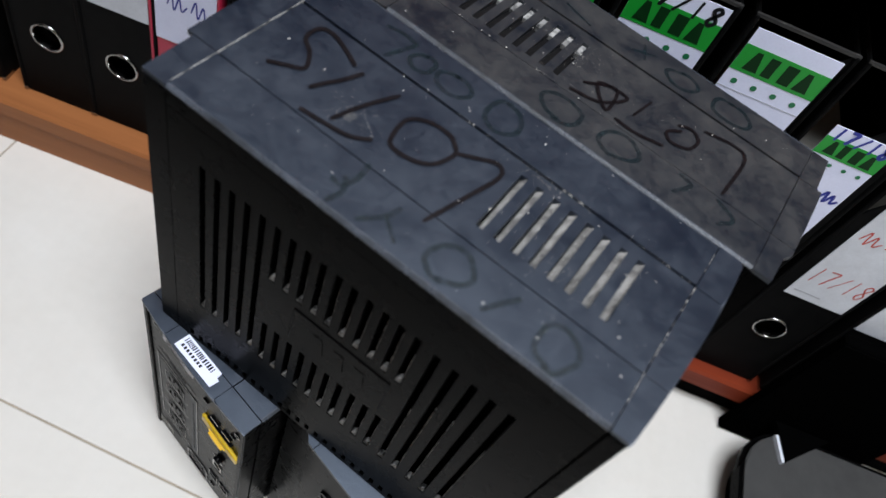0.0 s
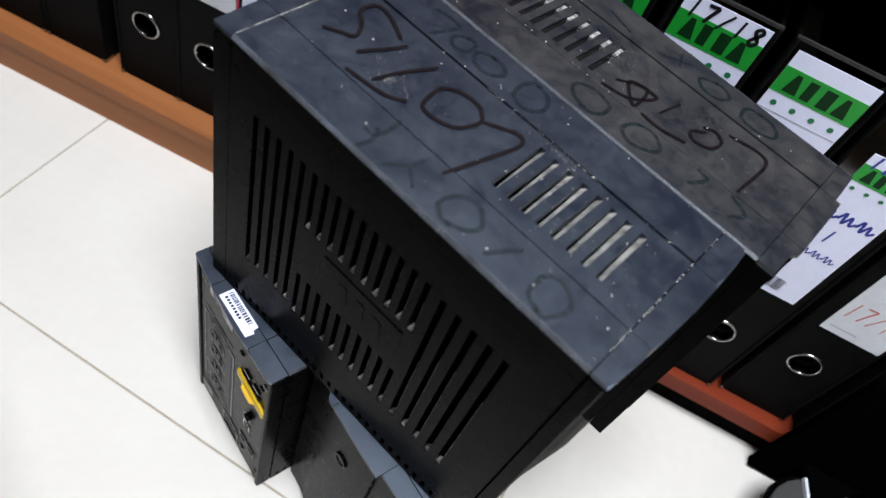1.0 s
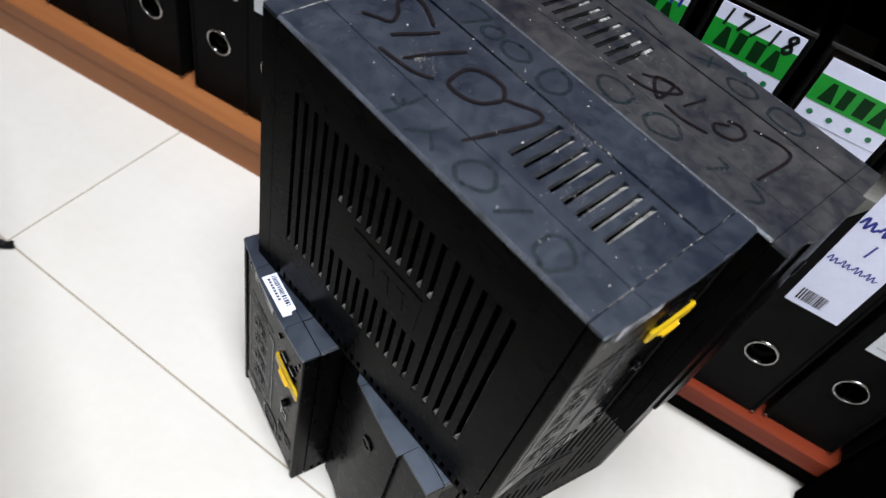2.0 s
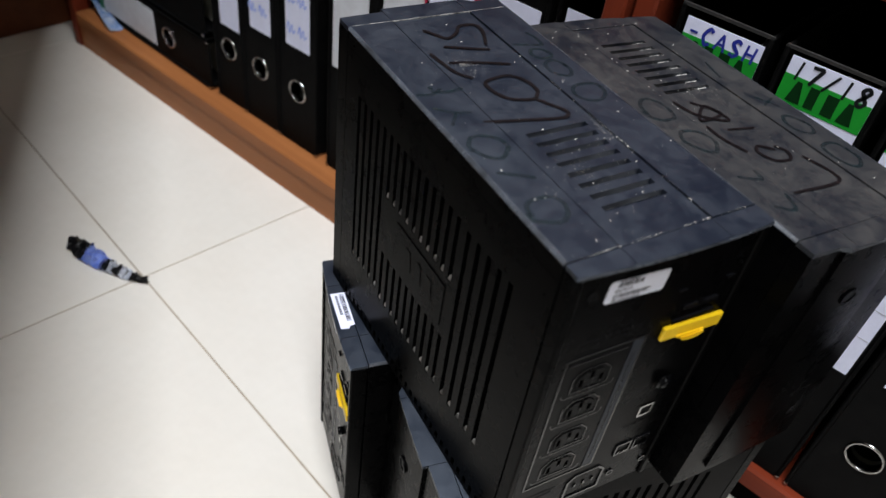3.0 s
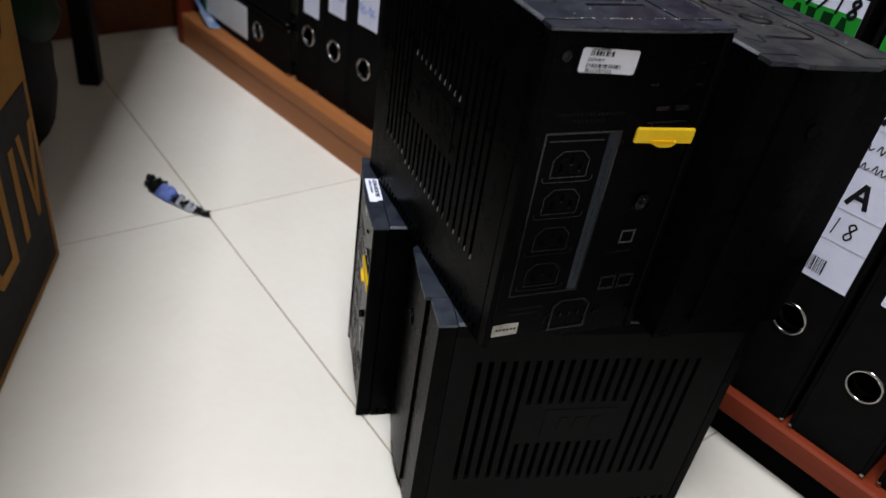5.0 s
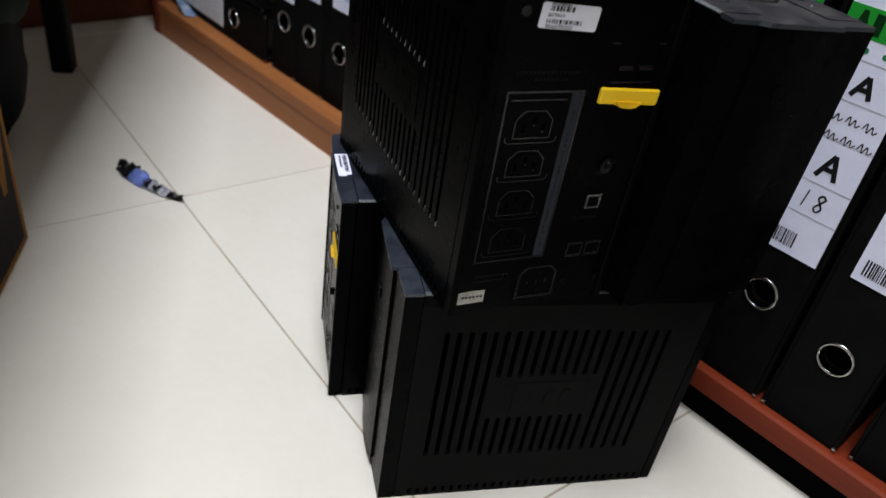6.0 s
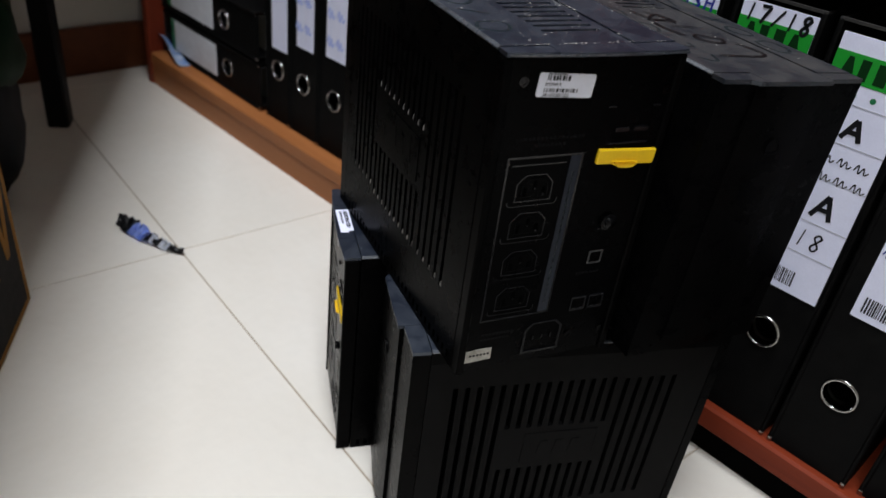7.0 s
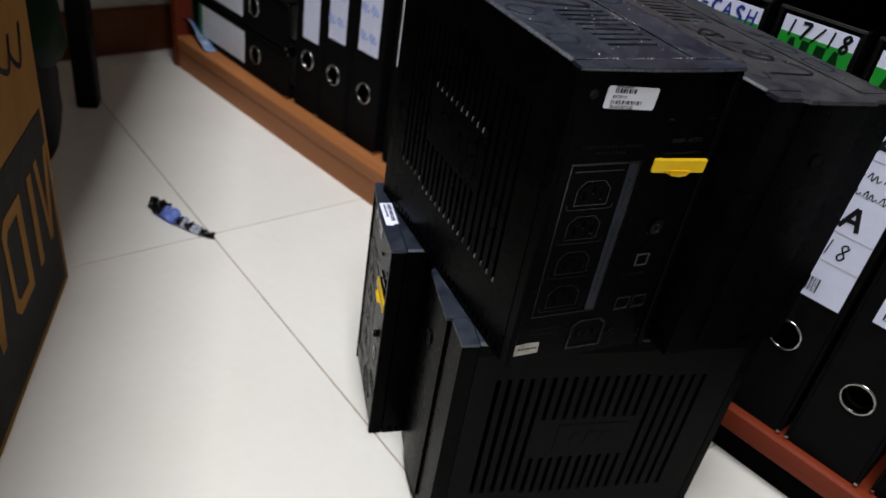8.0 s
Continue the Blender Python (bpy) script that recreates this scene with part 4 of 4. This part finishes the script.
for line in ([ring_line(0.026, -0.040, 0.011, 0.009)], [ring_line(-0.008, -0.042, 0.012, 0.009)], [[(0.060, -0.045), (0.066, -0.033), (0.058, -0.030)]], [[(0.086, -0.046), (0.092, -0.036), (0.080, -0.030)]],
             [ring_line(0.062, 0.040, 0.012, 0.009)], [ring_line(0.030, 0.040, 0.010, 0.007)], [[(-0.004, 0.038), (0.010, 0.046)], [(0.006, 0.036), (0.000, 0.050)]], [[(-0.050, 0.040), (-0.030, 0.034)]]):
    pen(second, line, 0.0026, GHOST, True, 0.0001, "old_scrawl", "faded marker scrawl")

st = part("bar_code_sticker", prism(bmesh.new(), [(0.1105, -0.0175), (0.1215, -0.0175), (0.1215, 0.0190), (0.1150, 0.0195), (0.1145, 0.0172), (0.1105, 0.0165)], 0.0002, 0.0006, at_top()), PAPER, lower2, "torn white bar code sticker")
bm = bmesh.new()
for a0, a1, y0, y1 in ((0.112, 0.1155, -0.0155, 0.012),):
    for p in bars(y0, y1, a0, a1, 8):
        prism(bm, [(b, a) for a, b in p], 0.0006, 0.0008, at_top())
for k in range(8):
    prism(bm, rect(0.1168, 0.1188, -0.0145 + 0.0026 * k, -0.0129 + 0.0026 * k), 0.0006, 0.0008, at_top())
part("printing", bm, INK, st)["kind"] = "stuff"


# dust specks and chips along the seams of the upper units
def specks(parent, seed, count):
    rnd = random.Random(seed)
    bm = bmesh.new()
    for i in range(count):
        k = rnd.random()
        if k < 0.25:
            x, y = 0.1102, rnd.uniform(-0.05, 0.05)
        elif k < 0.45:
            x, y = rnd.uniform(-0.02, 0.108), 0.0268
        elif k < 0.55:
            x, y = rnd.uniform(0.02, 0.09), rnd.uniform(-0.018, 0.02)
        else:
            x, y = rnd.uniform(-0.10, 0.12), rnd.uniform(-0.054, 0.054)
        r = rnd.choice((0.00013, 0.00015, 0.00018, 0.0002, 0.00025, 0.0003, 0.00045))
        z = UH + 0.0002
        v = [bm.verts.new((x + r * a, y + r * b * rnd.uniform(0.6, 1.8), z + r * c)) for a, b, c in ((1, 0, 0), (0, 1, 0), (-1, 0, 0), (0, -1, 0), (0, 0, 0.8))]
        for a in range(4):
            bm.faces.new((v[a], v[(a + 1) % 4], v[4]))
    p = part("dust_specks", bm, SPECK, parent, "pale specks of dust and grit")
    p["kind"] = "stuff"


def smear(parent, x, y, rx, ry, seed, count):
    """A patch of fine pale dust."""
    rnd = random.Random(seed)
    bm = bmesh.new()
    for i in range(count):
        a, d = rnd.uniform(0, 6.28), abs(rnd.gauss(0, 0.5))
        px, py, r = x + rx * d * math.cos(a), y + ry * d * math.sin(a), rnd.uniform(0.00012, 0.0003)
        v = [bm.verts.new((px + r * p, py + r * q, UH + 0.0001 + 0.0002 * k)) for p, q, k in ((1, 0, 0), (0, 1, 0), (-1, 0, 0), (0, -1, 0), (0, 0, 1))]
        for k in range(4):
            bm.faces.new((v[k], v[(k + 1) % 4], v[4]))
    part("dust_smear", bm, DUSTY, parent, "smear of fine pale dust")["kind"] = "stuff"


smear(unit, -0.050, -0.012, 0.016, 0.012, 21, 160)
smear(unit, 0.03, 0.024, 0.03, 0.006, 22, 90)
smear(unit, 0.06, -0.01, 0.05, 0.04, 23, 120)
smear(second, 0.02, -0.005, 0.05, 0.03, 24, 160)
specks(unit, 11, 230)
specks(second, 12, 90)


# ---------------------------------------------------------------- carton, bag, desk
CA = math.degrees(math.atan2(-0.118, 0.194))
carton = thing("carton", pose(-0.432, 0.069, 0, 0, 0, CA), "brown cardboard carton with black printed panel, standing on the floor", "box")
part("body", boxed(0.0, 0.40, -0.30, 0.0, 0.0, 0.39, 0.004), CARTON, carton)
FACE = Matrix(((1, 0, 0, 0), (0, 0, 1, 0.0), (0, 1, 0, 0), (0, 0, 0, 1)))
part("printed_panel", prism(bmesh.new(), rect(0.014, 0.386, 0.012, 0.212), 0.0002, 0.0006, FACE), CARTON_INK, carton, "black printed panel")
bm = bmesh.new()
for p in ([(0.016, 0.176), (0.026, 0.176), (0.044, 0.080), (0.035, 0.080)], [(0.062, 0.176), (0.052, 0.176), (0.037, 0.080), (0.044, 0.080)], rect(0.074, 0.086, 0.076, 0.174),
          [(0.182, 0.176), (0.194, 0.176), (0.214, 0.076), (0.204, 0.076)], [(0.232, 0.176), (0.220, 0.176), (0.205, 0.076), (0.213, 0.076)]):
    prism(bm, p, 0.0007, 0.0013, FACE)
o = [(0.112, 0.074), (0.158, 0.074), (0.168, 0.084), (0.168, 0.164), (0.158, 0.174), (0.112, 0.174)]
hollow(bm, o, inside_out(o, 0.013), 0.0007, 0.0013, FACE)
part("panel_print", bm, CARTON, carton)
bm = bmesh.new()
loops = [(0.030 + 0.0105 * k + 0.009 * math.cos(2.1 * k), 0.285 + (0.020 if k < 5 else 0.012) * math.sin(2.1 * k)) for k in range(14)]
stroke(bm, loops, 0.0055, FACE @ Matrix.Translation((0, 0, 0.0004)))
part("script_print", bm, CARTON_INK, carton)
part("flap", boxed(0.004, 0.396, -0.149, -0.004, 0.3905, 0.395, 0.001), CARTON, carton)
part("flap", boxed(0.004, 0.396, -0.296, -0.151, 0.3905, 0.395, 0.001), CARTON, carton)

# desk with black metal legs; its unseen top is shaped to shade the floor
desk = thing("desk", pose(-0.432, 0.069, 0, 0, 0, CA), "desk on black metal legs, its unseen wooden top added to shade the floor", "desk")
# outline chosen for its shadow and for less light bounced off the floor
part("desktop", prism(bmesh.new(), [(1.25, 0.092), (-0.78, 0.120), (-0.35, -0.70), (1.25, -0.70)], 0.725, 0.75, Matrix.Identity(4)), DESK, desk)
for x, y in ((-0.468, -0.065), (-0.28, -0.66), (1.20, -0.66), (1.20, 0.05)):
    part("leg", boxed(x - 0.016, x + 0.016, y - 0.016, y + 0.016, 0.0, 0.7245, 0.003), BLACK_METAL, desk)

# black bag with a green panel, slumped on the floor
bag = thing("bag", pose(-0.72, 0.06, 0), "slumped black nylon bag with dark green panel on the floor", "bag")


def lump(cx, cy, cz, rx, ry, rz, seed, power=2.6):
    bm = bmesh.new()
    bmesh.ops.create_icosphere(bm, subdivisions=4, radius=1.0)
    for v in bm.verts:
        n = sum(abs(c) ** power for c in v.co) ** (1 / power)
        p = v.co / n
        k = 1 + 0.09 * noise.noise(p * 1.8 + Vector((seed, 0, 0))) + 0.04 * noise.noise(p * 5 + Vector((seed, 3, 0)))
        v.co = Vector((cx + p.x * rx * k, cy + p.y * ry * k, max(0.001, cz + p.z * rz * k)))
    for f in bm.faces:
        f.smooth = True
    return bm


part("body", lump(0, 0, 0.15, 0.13, 0.10, 0.155, 2), BAG, bag)
part("pocket", lump(0.03, 0.035, 0.22, 0.09, 0.075, 0.08, 5), BAG_GREEN, bag, "dark green panel")
part("strap", hollow(bmesh.new(), circle(0.07, 24, 0.0, 0.30), circle(0.058, 24, 0.0, 0.30), -0.012, 0.012, FACE), BAG, bag)


# ---------------------------------------------------------------- wrapper on the floor
wrap = thing("candy_wrapper", pose(-0.4824, 0.2306, 0, 0, 0, 19.5), "crumpled blue, black and white plastic wrapper lying on the tiles", "wrapper")


def crumple(x0, x1, w0, w1, z, seed, nx=8, ny=5):
    bm = bmesh.new()
    rows = []
    for i in range(nx + 1):
        t = i / nx
        w = w0 + (w1 - w0) * t
        rows.append([bm.verts.new((x0 + (x1 - x0) * t, -0.012 * math.sin(2.2 * (x0 + 0.06 + (x1 - x0) * t) / 0.12) + w * (j / ny - 0.5),
                                   0.002 + z * abs(noise.noise(Vector((x0 * 90 + i * 0.8, j * 0.9, seed)))) + 0.3 * z * math.sin(math.pi * j / ny))) for j in range(ny + 1)])
    for a, b in zip(rows, rows[1:]):
        for k in range(ny):
            bm.faces.new((a[k], a[k + 1], b[k + 1], b[k]))
    bmesh.ops.solidify(bm, geom=bm.faces[:], thickness=0.0006)
    return bm


part("twist", crumple(-0.062, -0.046, 0.022, 0.020, 0.018, 1), RIB_BLACK, wrap)
part("fold", crumple(-0.047, -0.030, 0.028, 0.026, 0.022, 2), RIB_BLACK, wrap)
part("panel", crumple(-0.033, 0.002, 0.026, 0.022, 0.020, 3), RIB_BLUE, wrap)
part("stripe", crumple(0.001, 0.010, 0.020, 0.018, 0.014, 4, 4), RIB_BLACK, wrap)
part("stripe", crumple(0.009, 0.019, 0.018, 0.017, 0.014, 5, 4), RIB_WHITE, wrap)
part("stripe", crumple(0.018, 0.028, 0.017, 0.016, 0.014, 6, 4), RIB_BLACK, wrap)
part("stripe", crumple(0.027, 0.037, 0.016, 0.016, 0.012, 7, 4), RIB_WHITE, wrap)
part("spot", crumple(0.036, 0.044, 0.014, 0.013, 0.012, 8, 4), RIB_WHITE, wrap)
wrap.scale = (0.9, 0.9, 0.9)
part("tail", crumple(0.043, 0.066, 0.015, 0.006, 0.012, 9, 5), RIB_BLACK, wrap)


# ---------------------------------------------------------------- grey case and black folder by the bookcase
case = thing("plastic_case", pose(0.480, 0.336, 0), "low black plastic case with a grey rounded lid on the floor", "plastic case")


def rounded(w, d, r):
    pts = []
    for cx, cy, a0 in ((w - r, d - r, 0), (r - w, d - r, 90), (r - w, r - d, 180), (w - r, r - d, 270)):
        pts += [(cx + r * math.cos(math.radians(a0 + 15 * k)), cy + r * math.sin(math.radians(a0 + 15 * k))) for k in range(7)]
    return pts


part("body", prism(bmesh.new(), rounded(0.103, 0.113, 0.044), 0.0, 0.034, Matrix.Identity(4)), SHELL, case)
bm = prism(bmesh.new(), rounded(0.118, 0.128, 0.056), 0.0343, 0.0480, Matrix.Identity(4))
bmesh.ops.bevel(bm, geom=[e for e in bm.edges if abs(e.verts[0].co.z - e.verts[1].co.z) < 1e-5], offset=0.0045, segments=3, affect="EDGES")
part("lid", bm, SHELL, case)
bm = prism(bmesh.new(), rounded(0.1135, 0.1235, 0.0515), 0.0475, 0.0500, Matrix.Identity(4))
bmesh.ops.bevel(bm, geom=[e for e in bm.edges if all(v.co.z > 0.0495 for v in e.verts)], offset=0.0012, segments=2, affect="EDGES")
part("lid_panel", bm, GREY_PLASTIC, case, "grey plastic lid panel with rounded corners")
folder = thing("folder", pose(0.405, 0.428, 0.0503), "black folder with a pale page edge lying on the grey lid", "folder")
part("cover", prism(bmesh.new(), [(0.0, 0.0), (0.0465, 0.0400), (-0.0120, 0.0400), (-0.007, 0.027)], 0.0, 0.007, Matrix.Identity(4)), INNER, folder)
part("page_edge", prism(bmesh.new(), [(-0.0004, -0.0002), (-0.0074, 0.0266), (-0.0105, 0.0258), (-0.0034, -0.0010)], 0.0, 0.005, Matrix.Identity(4)), OFFWHITE, folder, "pale paper edge")
carrier = thing("box_file", pose(0.432, 0.466, 0), "black box file standing on the floor against the bookcase", "box file")
part("body", boxed(-0.069, 0.069, 0.006, 0.0175, 0.0, 0.200, 0.002), INNER, carrier)
part("lid", boxed(-0.070, 0.070, 0.0035, 0.0055, 0.004, 0.198, 0.0006), INNER, carrier)


# ---------------------------------------------------------------- floor tiles
PITCH, TURN_T, CROSS = 0.5715, -4.5, (-0.437, 0.2440)
tm = pose(CROSS[0], CROSS[1], 0, 0, 0, TURN_T)
for i in range(-3, 7):
    for j in range(-5, 4):
        bm = boxed(i * PITCH + 0.0009, (i + 1) * PITCH - 0.0009, j * PITCH + 0.0009, (j + 1) * PITCH - 0.0009, -0.008, 0.0, 0.0006, m=None)
        bm.transform(tm)
        for co, no in (((X0, 0, 0), (-1, 0, 0)), ((X1, 0, 0), (1, 0, 0)), ((0, Y0, 0), (0, -1, 0)), ((0, Y1, 0), (0, 1, 0))):
            bmesh.ops.bisect_plane(bm, geom=bm.verts[:] + bm.edges[:] + bm.faces[:], plane_co=co, plane_no=no, clear_outer=True)
        if len(bm.faces) > 3:
            part("tile", bm, TILE, floor)
        else:
            bm.free()
